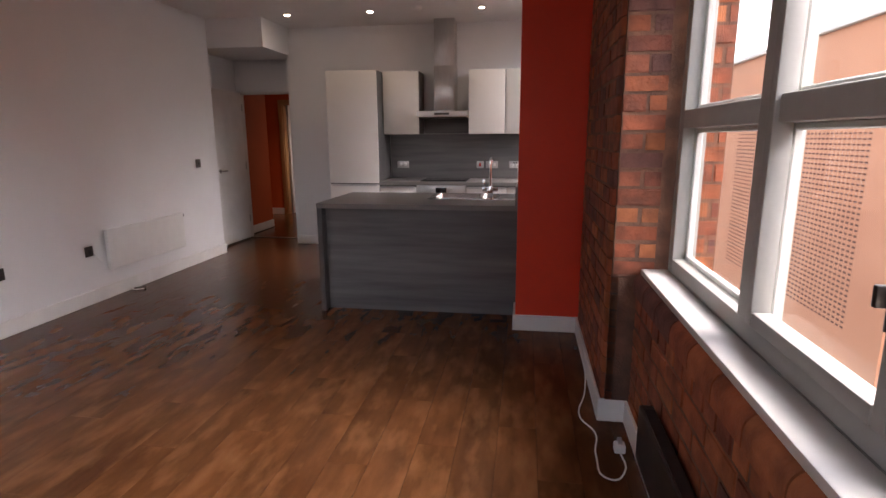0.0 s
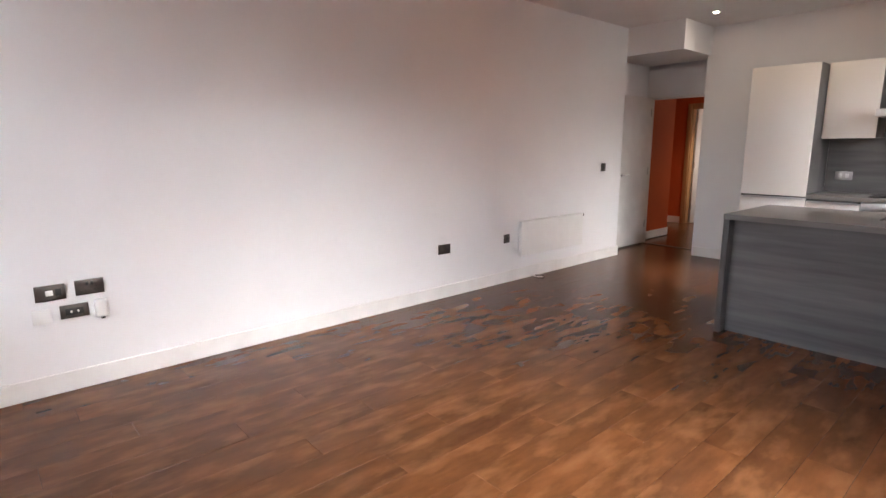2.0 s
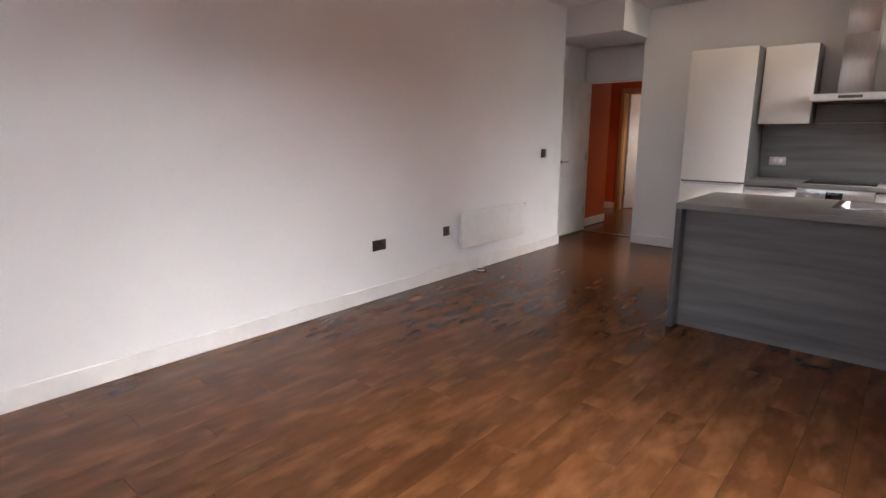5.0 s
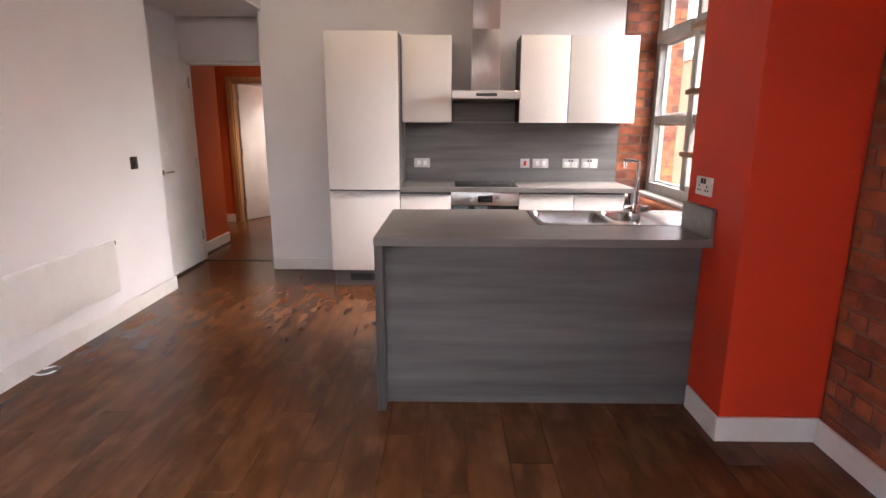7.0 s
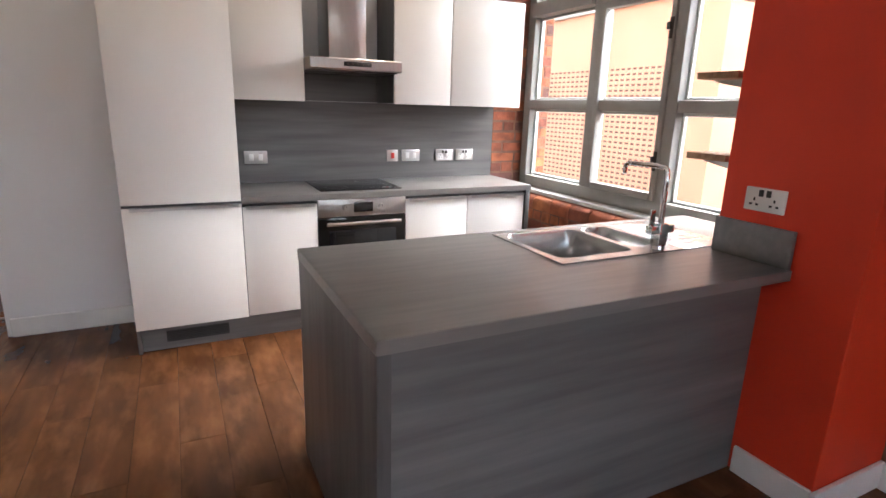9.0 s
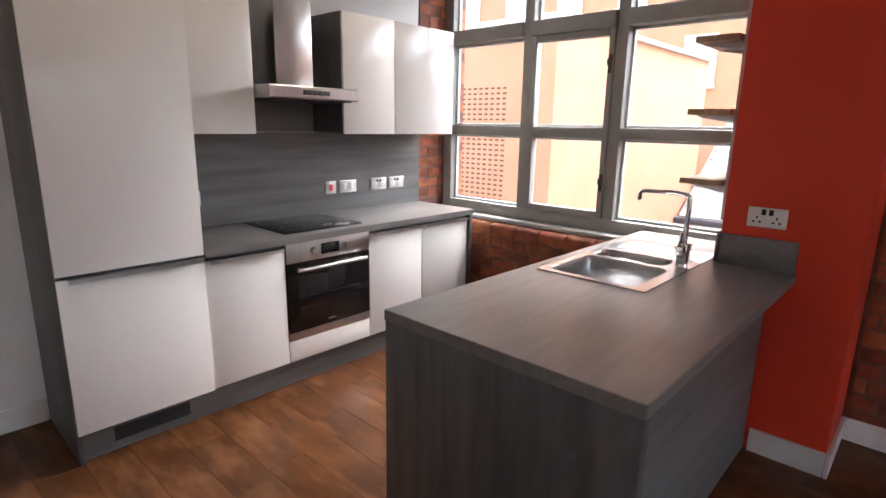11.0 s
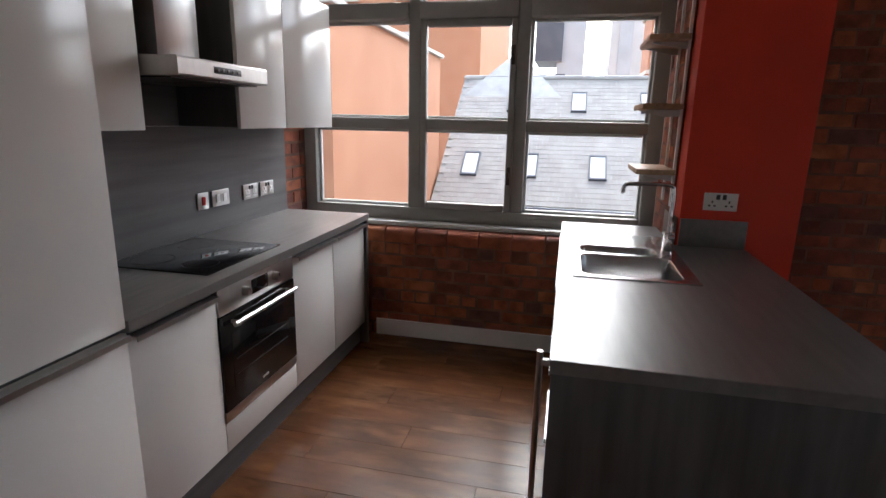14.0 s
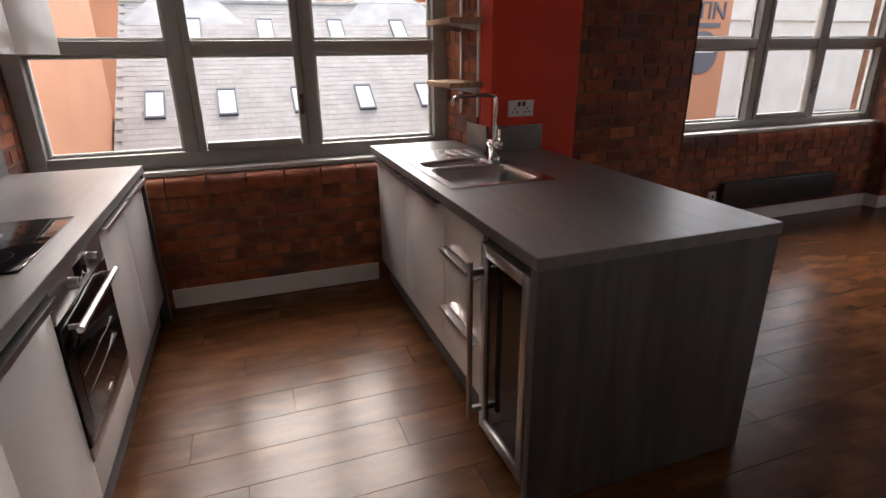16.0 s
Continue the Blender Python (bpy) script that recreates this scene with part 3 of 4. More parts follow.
tube("lead", [(2.2, -4.60, 0.01), (2.20, -4.75, 0.005), (2.13, -4.82, 0.005), (2.09, -4.65, 0.005), (2.11, -4.45, 0.005), (2.05, -4.3, 0.005), (2.10, -4.05, 0.02),
              (2.125, -3.8, 0.06), (2.125, -3.6, 0.11)], 0.004, PLASTIC, c)

# ---- kitchen run ----
FY = -0.585        # front of the doors


def edge_pull(parent, x0, x1, z, y=None, s=-1):
    y = FY if y is None else y
    bm = B(x0, x1, *sorted((y, y + s * 0.032)), z - 0.004, z)
    box(bm, x0, x1, *sorted((y + s * 0.028, y + s * 0.032)), z - 0.018, z - 0.0041)
    part("handle", bm, STEEL, parent, "slim steel edge pull")


def unit(name, x0, x1, label, doors, depth0=0.0, front=FY, z0=0.15, z1=0.868, side=CARC, body_top=0, lap=0.0):
    t = thing(name, ((x0 + x1) / 2, (depth0 + front) / 2, 0), label, "cabinet", "kitchen units")
    s = 1 if front > depth0 else -1
    a, b = sorted((depth0, front - s * 0.022))
    part("body", B(x0 + 0.001, x1 - 0.001, a, b, z0, body_top or z1), side, t)
    c, d = sorted((front, front - s * 0.02))
    for i, (dz0, dz1, pull) in enumerate(doors):
        dr = part("door", B(x0 + 0.002 - lap, x1 - 0.002, c, d, dz0, dz1, bev=0.0018), GLOSS, t, "white gloss door")
        if pull:
            edge_pull(dr, x0 + 0.02, x1 - 0.02, pull, front, s)
    return t


tall = unit("tall_cabinet", -0.60, -0.002, "tall white gloss larder cabinet with dark side panel", ((0.155, 0.872, 0.875), (0.888, 2.20, None)), front=-0.60, z1=2.20, lap=0.022)
part("side_panel", B(-0.622, -0.602, -0.578, -0.003, 0.0, 2.20, bev=0.001), LAMZ, tall, "dark grey grained side panel")
unit("base_cabinet", 0.0, 0.45, "white gloss base cabinet with steel edge pull", ((0.155, 0.845, 0.852),))
unit("base_cabinet", 1.05, 1.53, "white gloss base cabinet with steel edge pull", ((0.155, 0.845, 0.852),))
unit("base_cabinet", 1.53, 2.02, "white gloss base cabinet with steel edge pull", ((0.155, 0.845, 0.852),))
t = thing("end_panel", (2.04, -0.3, 0), "dark grey grained panel closing the run of units", "panel")
part("panel", B(2.022, 2.058, -0.602, -0.003, 0, 0.869, bev=0.001), LAMZ, t)
t = thing("plinth", (0.7, -0.53, 0), "dark grey plinth under the kitchen units", "plinth")
part("board", B(-0.60, 2.02, -0.545, -0.53, 0, 0.148), LAMX, t)
vent = part("vent_grille", B(-0.47, -0.12, -0.549, -0.546, 0.045, 0.115), BLACK, t, "black vent grille")
for i in range(6):
    part("slat", B(-0.465, -0.125, -0.553, -0.5495, 0.05 + i * 0.011, 0.055 + i * 0.011), BLACK, vent)
t = thing("worktop", (1.03, -0.3, 0.87), "grey wood-effect laminate worktop", "worktop")
part("slab", B(0.0, 2.062, -0.604, -0.003, 0.87, 0.91, bev=0.002), LAM, t)
part("edge_band", B(0.001, 2.061, -0.6065, -0.6042, 0.8715, 0.9085), LAM, t, "laminate edge strip")
t = thing("splashback", (1.02, -0.01, 0.911), "grey wood-grain splashback board behind the hob", "splashback")
part("board", B(0.002, 2.055, -0.014, -0.002, 0.911, 1.472), LAMX, t)
part("hob_board", B(0.452, 1.048, -0.014, -0.002, 1.474, 1.70), LAMX, t)

# oven
o = thing("oven", (0.75, -0.3, 0.29), "built-in steel oven with black glass door", "oven")
part("body", B(0.455, 1.045, -0.56, -0.02, 0.285, 0.866), CARC, o)
cp = part("control_panel", B(0.453, 1.047, -0.59, -0.561, 0.752, 0.866, bev=0.002), STEEL, o, "brushed steel control panel")
part("display", B(0.685, 0.815, -0.5925, -0.5895, 0.778, 0.842, bev=0.001), BLACKG, cp, "black clock display")
for x in (0.63, 0.87):
    k = part("knob", cyl(bmesh.new(), (x, -0.589, 0.81), (x, -0.618, 0.81), 0.021, 28, 0.018), STEEL, cp, "round steel knob")
    part("mark", B(x - 0.0015, x + 0.0015, -0.6195, -0.617, 0.812, 0.826), BLACK, k)
dr = part("door", B(0.453, 1.047, -0.592, -0.561, 0.335, 0.748, bev=0.003), DARKGL, o, "black glass oven door")
part("inner_window", B(0.52, 0.98, -0.5935, -0.5915, 0.40, 0.66, bev=0.0005), BLACKG, dr)
for i, z in enumerate((0.47, 0.54)):
    part("rack_line", B(0.54, 0.96, -0.5945, -0.5936, z, z + 0.004), BRONZE, dr, "faint oven rack")
bm = cyl(bmesh.new(), (0.50, -0.628, 0.712), (1.0, -0.628, 0.712), 0.011)
for x in (0.53, 0.97):
    cyl(bm, (x, -0.591, 0.712), (x, -0.628, 0.712), 0.008)
part("handle", bm, STEEL, dr, "steel bar handle")
part("lower_trim", B(0.453, 1.047, -0.59, -0.561, 0.288, 0.333, bev=0.002), STEEL, o, "steel lower trim")
part("badge", B(0.725, 0.775, -0.5936, -0.5919, 0.362, 0.372), STEEL, dr, "small maker's badge bar")
t = thing("filler_cabinet", (0.75, -0.3, 0.15), "white gloss filler unit below the oven", "cabinet")
part("front", B(0.452, 1.048, -0.585, -0.565, 0.155, 0.283, bev=0.0018), GLOSS, t)
part("box", B(0.455, 1.045, -0.56, -0.05, 0.15, 0.282), CARC, t)
t = thing("hob", (0.765, -0.28, 0.911), "black ceramic glass hob set on the worktop", "hob")
part("glass", B(0.485, 1.045, -0.53, -0.04, 0.9105, 0.917, bev=0.002), BLACKG, t)
for x, y, r in ((0.62, -0.16, 0.09), (0.62, -0.40, 0.075), (0.90, -0.16, 0.075), (0.90, -0.40, 0.10)):
    bm = bmesh.new()
    bmesh.ops.create_circle(bm, segments=40, radius=r)
    ring = bmesh.ops.extrude_edge_only(bm, edges=bm.edges[:])
    for v in [g for g in ring["geom"] if isinstance(g, bmesh.types.BMVert)]:
        v.co *= (r - 0.002) / r
    bmesh.ops.translate(bm, verts=bm.verts[:], vec=(x, y, 0.9174))
    part("heating_zone", bm, BLACK, t, "thin printed ring")


def wall_unit(x0, x1):
    t = thing("wall_cabinet", ((x0 + x1) / 2, -0.17, 1.47), "white gloss wall cabinet with dark grey carcass", "cabinet", "wall cabinets")
    part("body", B(x0, x1, -0.328, -0.002, 1.474, 2.21, bev=0.001), CARC, t, "dark grey carcass")
    part("door", B(x0 + 0.002, x1 - 0.002, -0.35, -0.33, 1.468, 2.208, bev=0.0018), GLOSS, t, "white gloss door")
wall_unit(0.004, 0.448)
wall_unit(1.052, 1.486)
wall_unit(1.490, 2.085)

hd = thing("cooker_hood", (0.75, -0.25, 1.66), "brushed steel chimney cooker hood", "cooker hood")
bm = bmesh.new()
prism(bm, [(-0.015, 1.665), (-0.50, 1.665), (-0.505, 1.672), (-0.505, 1.728), (-0.50, 1.735), (-0.015, 1.735)], 'x', 0.453, 1.047)
part("canopy", bm, STEEL, hd, smooth=False)
part("chimney", B(0.625, 0.875, -0.285, -0.003, 1.736, 2.27, bev=0.002), STEEL, hd)
part("upper_chimney", B(0.629, 0.871, -0.281, -0.003, 2.271, CH, bev=0.002), STEEL, hd)
pn = part("button_panel", B(0.66, 0.84, -0.5075, -0.5045, 1.688, 1.714, bev=0.001), BLACK, hd, "black button strip")
for i in range(5):
    part("button", B(0.675 + i * 0.033, 0.69 + i * 0.033, -0.5095, -0.507, 1.695, 1.707, bev=0.001), BRONZE, pn)
for x in (0.47, 0.755):
    part("filter", B(x, x + 0.275, -0.46, -0.06, 1.658, 1.6645), BRONZE, hd, "metal grease filter")


def plate_y(name, x0, x1, label, kind, y=-0.0145):
    z0, z1 = 1.042, 1.13
    t = thing(name, ((x0 + x1) / 2, y, (z0 + z1) / 2), label, "socket" if kind == "socket" else "switch", "kitchen wall plates")
    part("plate", B(x0, x1, y - 0.009, y, z0, z1, bev=0.003), STEEL if kind != "white" else PLASTIC, t, "satin metal plate")
    w, xm, zm = x1 - x0, (x0 + x1) / 2, (z0 + z1) / 2
    if kind == "socket":
        for c in (0.27, 0.73):
            xc = x0 + c * w
            part("insert", B(xc - 0.026, xc + 0.026, y - 0.0105, y - 0.008, z0 + 0.012, z1 - 0.03, bev=0.002), PLASTIC, t, "white socket insert")
            for dx, dz, a, b in ((0, 0.012, 0.004, 0.009), (-0.012, -0.006, 0.008, 0.005), (0.012, -0.006, 0.008, 0.005)):
                part("pin_hole", B(xc + dx - a / 2, xc + dx + a / 2, y - 0.0112, y - 0.010, zm + dz - b / 2 - 0.012, zm + dz + b / 2 - 0.012), BLACK, t)
            part("rocker", B(xm + (c - 0.5) * 0.06 - 0.008, xm + (c - 0.5) * 0.06 + 0.008, y - 0.014, y - 0.009, z1 - 0.03, z1 - 0.008, bev=0.002), BLACK, t)
    elif kind == "red":
        part("rocker", B(xm - 0.014, xm + 0.014, y - 0.014, y - 0.009, zm - 0.022, zm + 0.022, bev=0.002), REDP, t, "red switch rocker")
    else:
        for c in (0.3, 0.7):
            part("rocker", B(x0 + c * w - 0.016, x0 + c * w + 0.016, y - 0.014, y - 0.009, zm - 0.022, zm + 0.022, bev=0.002), PLASTIC, t, "white rocker")
plate_y("appliance_switch", 0.09, 0.243, "satin metal double appliance switch on the splashback", "switch")
plate_y("cooker_switch", 1.124, 1.212, "satin metal cooker switch with red rocker", "red")
plate_y("appliance_switch", 1.243, 1.395, "satin metal double appliance switch on the splashback", "switch")
plate_y("double_socket", 1.534, 1.689, "satin metal double socket on the splashback", "socket")
plate_y("double_socket", 1.716, 1.873, "satin metal double socket on the splashback", "socket")

# ---- island ----
IX0, IY0, IY1, ITZ = 0.07, -2.80, -1.875, 0.91
t = thing("island_worktop", (1.0, -2.3, 0.87), "grey wood-effect island worktop with sink cut-out", "worktop")
SX0, SX1, SY0, SY1 = 0.915, 1.86, -2.435, -1.935
bm = bmesh.new()
for q in ((IX0, SX0 + 0.02, IY0, IY1), (SX0 + 0.02, 1.55, IY0, SY0 + 0.02), (SX0 + 0.02, 1.55, SY1 - 0.02, IY1), (1.55, 1.688, IY0, IY1), (1.688, 2.205, -2.445, IY1)):
    box(bm, *q, 0.87, ITZ)
bmesh.ops.remove_doubles(bm, verts=bm.verts[:], dist=0.0002)
part("slab", bm, LAM, t, smooth=False)
for q in ((IX0, 1.687, IY0 - 0.0025, IY0 - 0.0002), (IX0 - 0.0025, IX0 - 0.0002, IY0, IY1), (IX0, 2.2, IY1 + 0.0002, IY1 + 0.0025)):
    part("edge_band", B(*q, 0.8705, 0.9085), LAM, t, "laminate edge strip")
t = thing("island_end_panel", (0.09, -2.34, 0), "dark grey grained waterfall end of the island", "panel")
part("panel", B(IX0, IX0 + 0.04, IY0 + 0.002, IY1 - 0.002, 0, 0.869, bev=0.0015), LAMZ, t)
t = thing("island_back_panel", (0.9, -2.66, 0), "grey wood-grain back panel under the breakfast bar", "panel")
part("board", B(0.111, 1.688, -2.70, -2.68, 0, 0.869), LAMX, t)
t = thing("upstand", (1.68, -2.62, 0.911), "grey laminate upstand against the red pillar", "upstand")
part("board", B(1.668, 1.688, -2.795, -2.475, 0.911, 1.055, bev=0.0015), LAM, t)
t = thing("upstand", (1.90, -2.44, 0.911), "grey laminate upstand behind the sink", "upstand")
part("board", B(1.70, 2.0, -2.462, -2.447, 0.911, 1.055, bev=0.0015), LAM, t)
u = unit("island_cabinet", 0.92, 1.52, "white gloss sink cabinet in the island", ((0.155, 0.845, 0.852),), depth0=-2.4, front=-1.90, body_top=0.70)
unit("island_cabinet", 1.52, 2.14, "white gloss corner cabinet in the island", ((0.155, 0.845, 0.852),), depth0=-2.4, front=-1.90, body_top=0.76)
u = unit("drawer_unit", 0.50, 0.92, "white gloss three-drawer unit in the island", ((0.155, 0.385, 0.39), (0.40, 0.66, 0.665), (0.675, 0.845, None)), depth0=-2.4, front=-1.90)
t = thing("plinth", (1.3, -1.95, 0), "dark grey plinth under the island units", "plinth")
part("board", B(0.50, 2.14, -1.965, -1.95, 0, 0.148), LAMX, t)

w = thing("wine_cooler", (0.31, -2.2, 0), "slim under-counter wine cooler with steel-framed glass door", "wine cooler")
part("cabinet", B(0.125, 0.492, -2.40, -1.925, 0.03, 0.845), BLACK, w, "black cabinet")
fr = bmesh.new()
for q in ((0.135, 0.175, 0.045, 0.825), (0.447, 0.487, 0.045, 0.825), (0.175, 0.447, 0.045, 0.09), (0.175, 0.447, 0.78, 0.825)):
    box(fr, q[0], q[1], -1.92, -1.885, q[2], q[3], bev=0.002)
dd = part("door_frame", fr, STEEL, w, "brushed steel door frame")
part("door_glass", B(0.176, 0.446, -1.906, -1.896, 0.091, 0.779), DARKGL, dd, "smoked glass")
bm = cyl(bmesh.new(), (0.467, -1.835, 0.10), (0.467, -1.835, 0.76), 0.011)
for z in (0.14, 0.72):
    box(bm, 0.457, 0.477, -1.886, -1.835, z - 0.012, z + 0.012, bev=0.003)
part("handle", bm, STEEL, dd, "long vertical steel bar handle")
for i in range(4):
    part("rack", B(0.18, 0.44, -1.9245, -1.9215, 0.2 + i * 0.14, 0.212 + i * 0.14), OAK, w, "wooden bottle rack")
for x in (0.16, 0.45):
    part("foot", cyl(bmesh.new(), (x, -1.98, 0), (x, -1.98, 0.031), 0.018), BLACK, w)

# sink
s = thing("sink", (1.4, -2.185, 0.91), "stainless steel one-and-a-half bowl sink with drainer", "sink")
bm = bmesh.new()
zt, zb = 0.9105, 0.9155
for q in ((SX0, 0.95, SY0, SY1), (0.95, 1.335, SY0, SY0 + 0.055), (0.95, 1.335, SY1 - 0.035, SY1), (1.335, 1.365, SY0, SY1),
          (1.365, 1.53, SY0, SY0 + 0.10), (1.365, 1.53, SY1 - 0.035, SY1), (1.53, 1.56, SY0, SY1)):
    box(bm, *q, zt, zb)
bmesh.ops.remove_doubles(bm, verts=bm.verts[:], dist=0.0002)
part("rim", bm, SINKM, s, smooth=False)


def bowl(x0, x1, y0, y1, depth, name):
    bm = bmesh.new()
    loops = []
    for inset, z in ((0, 0.9154), (0.008, 0.905), (0.015, 0.91 - depth + 0.03), (0.045, 0.91 - depth)):
        loop = []
        r = 0.05
        for cx, cy, a0 in ((x1 - r, y1 - r, 0), (x0 + r, y1 - r, 90), (x0 + r, y0 + r, 180), (x1 - r, y0 + r, 270)):
            for k in range(5):
                a = radians(a0 + k * 22.5)
                loop.append(bm.verts.new((cx + (r - inset * 0.9) * math.cos(a), cy + (r - inset * 0.9) * math.sin(a), z)))
        loops.append(loop)
    n = len(loops[0])
    for a, b in zip(loops, loops[1:]):
        for i in range(n):
            bm.faces.new((a[i], a[(i + 1) % n], b[(i + 1) % n], b[i]))
    bm.faces.new(loops[-1])
    for cx, cy, a0, corner in ((x1 - 0.05, y1 - 0.05, 0, (x1, y1)), (x0 + 0.05, y1 - 0.05, 90, (x0, y1)), (x0 + 0.05, y0 + 0.05, 180, (x0, y0)), (x1 - 0.05, y0 + 0.05, 270, (x1, y0))):
        v = [bm.verts.new((cx + 0.05 * math.cos(radians(a0 + k * 22.5)), cy + 0.05 * math.sin(radians(a0 + k * 22.5)), 0.9153)) for k in range(5)]
        bm.faces.new([bm.verts.new((*corner, 0.9153))] + v)
    bmesh.ops.recalc_face_normals(bm, faces=bm.faces[:])
    b = part(name, bm, SINKM, s, "satin steel bowl")
    part("drain", cyl(bmesh.new(), ((x0 + x1) / 2, (y0 + y1) / 2, 0.911 - depth), ((x0 + x1) / 2, (y0 + y1) / 2, 0.914 - depth), 0.04, 28), CHROME, b, "round drain")
bowl(0.95, 1.335, SY0 + 0.055, SY1 - 0.035, 0.18, "main_bowl")
bowl(1.365, 1.53, SY0 + 0.10, SY1 - 0.035, 0.13, "half_bowl")
dr = part("drainer", B(1.56, SX1, SY0, SY1, zt, zb - 0.001, bev=0.001), SINKM, s, "ribbed steel drainer")
for i in range(7):
    part("rib", B(1.59, 1.83, SY0 + 0.07 + i * 0.06, SY0 + 0.078 + i * 0.06, 0.9143, 0.9165, bev=0.0008, seg=1), SINKM, dr)
tp = thing("mixer_tap", (1.45, -2.385, 0.915), "square-bodied chrome mixer tap with tall swan spout", "tap")
part("base", cyl(bmesh.new(), (1.45, -2.385, 0.9155), (1.45, -2.385, 0.928), 0.030, 32, 0.027), CHROME, tp)
part("body", B(1.427, 1.473, -2.408, -2.362, 0.928, 1.022, bev=0.003), CHROME, tp)
part("valve_block", B(1.385, 1.515, -2.402, -2.368, 0.980, 1.014, bev=0.003), CHROME, tp)
part("lever", B(1.386, 1.410, -2.389, -2.381, 1.0145, 1.080, bev=0.002), CHROME, tp, "thin upright lever")
part("riser", cyl(bmesh.new(), (1.45, -2.385, 1.022), (1.45, -2.385, 1.10), 0.0125, 24), CHROME, tp)
tube("spout", [(1.45, -2.385, 1.10), (1.45, -2.385, 1.222), (1.45, -2.380, 1.240), (1.45, -2.362, 1.247), (1.45, -2.20, 1.247), (1.45, -2.170, 1.245),
               (1.45, -2.156, 1.234), (1.45, -2.153, 1.205)], 0.0105, CHROME, tp, "slim bent spout")
part("nozzle", cyl(bmesh.new(), (1.45, -2.153, 1.1985), (1.45, -2.153, 1.2048), 0.0085), STEEL, tp)
t = thing("pillar_socket", (1.689, -2.655, 1.15), "white double socket with dark holes on the red pillar", "socket")
part("plate", B(1.678, 1.689, -2.735, -2.575, 1.105, 1.195, bev=0.003), PLASTIC, t)
for c in (-0.04, 0.04):
    for dy, dz, a, b in ((0, 0.0, 0.007, 0.012), (-0.013, -0.02, 0.011, 0.008), (0.013, -0.02, 0.011, 0.008)):
        part("pin_hole", B(1.6765, 1.679, -2.655 + c + dy - a / 2, -2.655 + c + dy + a / 2, 1.15 + dz - b / 2, 1.15 + dz + b / 2), BLACK, t)
for c in (-0.015, 0.015):
    part("rocker", B(1.673, 1.679, -2.655 + c - 0.009, -2.655 + c + 0.009, 1.162, 1.188, bev=0.002), BLACK, t)

# shelves on the pillar
for x in (1.80, 2.06):
    r = thing("shelf_rail", (x, -2.458, 1.10), "white slotted shelf upright fixed to the pier", "shelf rail", "shelf rails")
    part("upright", B(x - 0.011, x + 0.011, -2.444, -2.430, 1.10, 2.70, bev=0.002), PLASTIC, r)
for z in (1.285, 1.62, 1.955, 2.29):
    sh = thing("shelf", (1.93, -2.34, z), "short oak board shelf on steel brackets", "shelf", "corner shelves")
    part("board", B(1.72, 2.13, -2.43, -2.235, z - 0.014, z + 0.014, bev=0.002), OAK, sh)
    for x in (1.80, 2.06):
        bm = bmesh.new()
        prism(bm, [(-2.430, z - 0.016), (-2.26, z - 0.016), (-2.27, z - 0.024), (-2.41, z - 0.05), (-2.430, z - 0.05)], 'x', x - 0.004, x + 0.004)
        part("bracket", bm, STEEL, sh, "grey steel bracket", smooth=False)

# ceiling downlights
for x, y in ((-0.98, -0.76), (-0.01, -0.76), (1.23, -0.76)):
    d = thing("downlight", (x, y, CH), "small round recessed downlight, lit", "downlight", "ceiling downlights")
    bm = bmesh.new()
    cyl(bm, (x, y, CH - 0.006), (x, y, CH), 0.042, 32, 0.045)
    part("bezel", bm, PLASTIC, d, "white bezel")
    part("lens", cyl(bmesh.new(), (x, y, CH - 0.008), (x, y, CH - 0.0062), 0.027, 24), LAMP, d, "glowing lens")
# Fittings added out of sight for the hall lamp and the daylight stand-in lamp.
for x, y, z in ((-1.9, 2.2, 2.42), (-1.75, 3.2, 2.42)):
    d = thing("downlight", (x, y, z), "small round lit downlight, unseen, added to light hall and far room", "downlight", "ceiling downlights")
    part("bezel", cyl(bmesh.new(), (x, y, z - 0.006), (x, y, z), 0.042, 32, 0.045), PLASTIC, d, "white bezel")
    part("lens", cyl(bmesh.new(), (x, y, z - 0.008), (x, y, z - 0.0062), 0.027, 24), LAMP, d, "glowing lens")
d = thing("smoke_alarm", (0.55, -0.9, CH), "small white ceiling smoke alarm", "smoke alarm")
part("body", cyl(bmesh.new(), (0.55, -0.9, CH - 0.035), (0.55, -0.9, CH), 0.045, 32, 0.055), PLASTIC, d)

# ---- outside ----
solid("ground", B(-400, 400, -400, 400, -9.2, -9.0), ASPHALT, "grey street ground far below the windows", "ground")


def lettering(text, size, at):
    """Raised letters on a wall that faces -x, reading towards -y from the lower corner given."""
    cu = bpy.data.curves.new("tmp", 'FONT')
    cu.body, cu.size, cu.extrude, cu.resolution_u = text, size, 0.012, 3
    ob = bpy.data.objects.new("tmp", cu)
    scene.collection.objects.link(ob)
    me = bpy.data.meshes.new_from_object(ob.evaluated_get(bpy.context.evaluated_depsgraph_get()))
    bpy.data.objects.remove(ob)
    bpy.data.curves.remove(cu)
    bm = bmesh.new()
    bm.from_mesh(me)
    bpy.data.meshes.remove(me)
    bm.transform(Matrix.Translation(at) @ Matrix(((0, 0, -1, 0), (-1, 0, 0, 0), (0, 1, 0, 0), (0, 0, 0, 1))))
    return bm


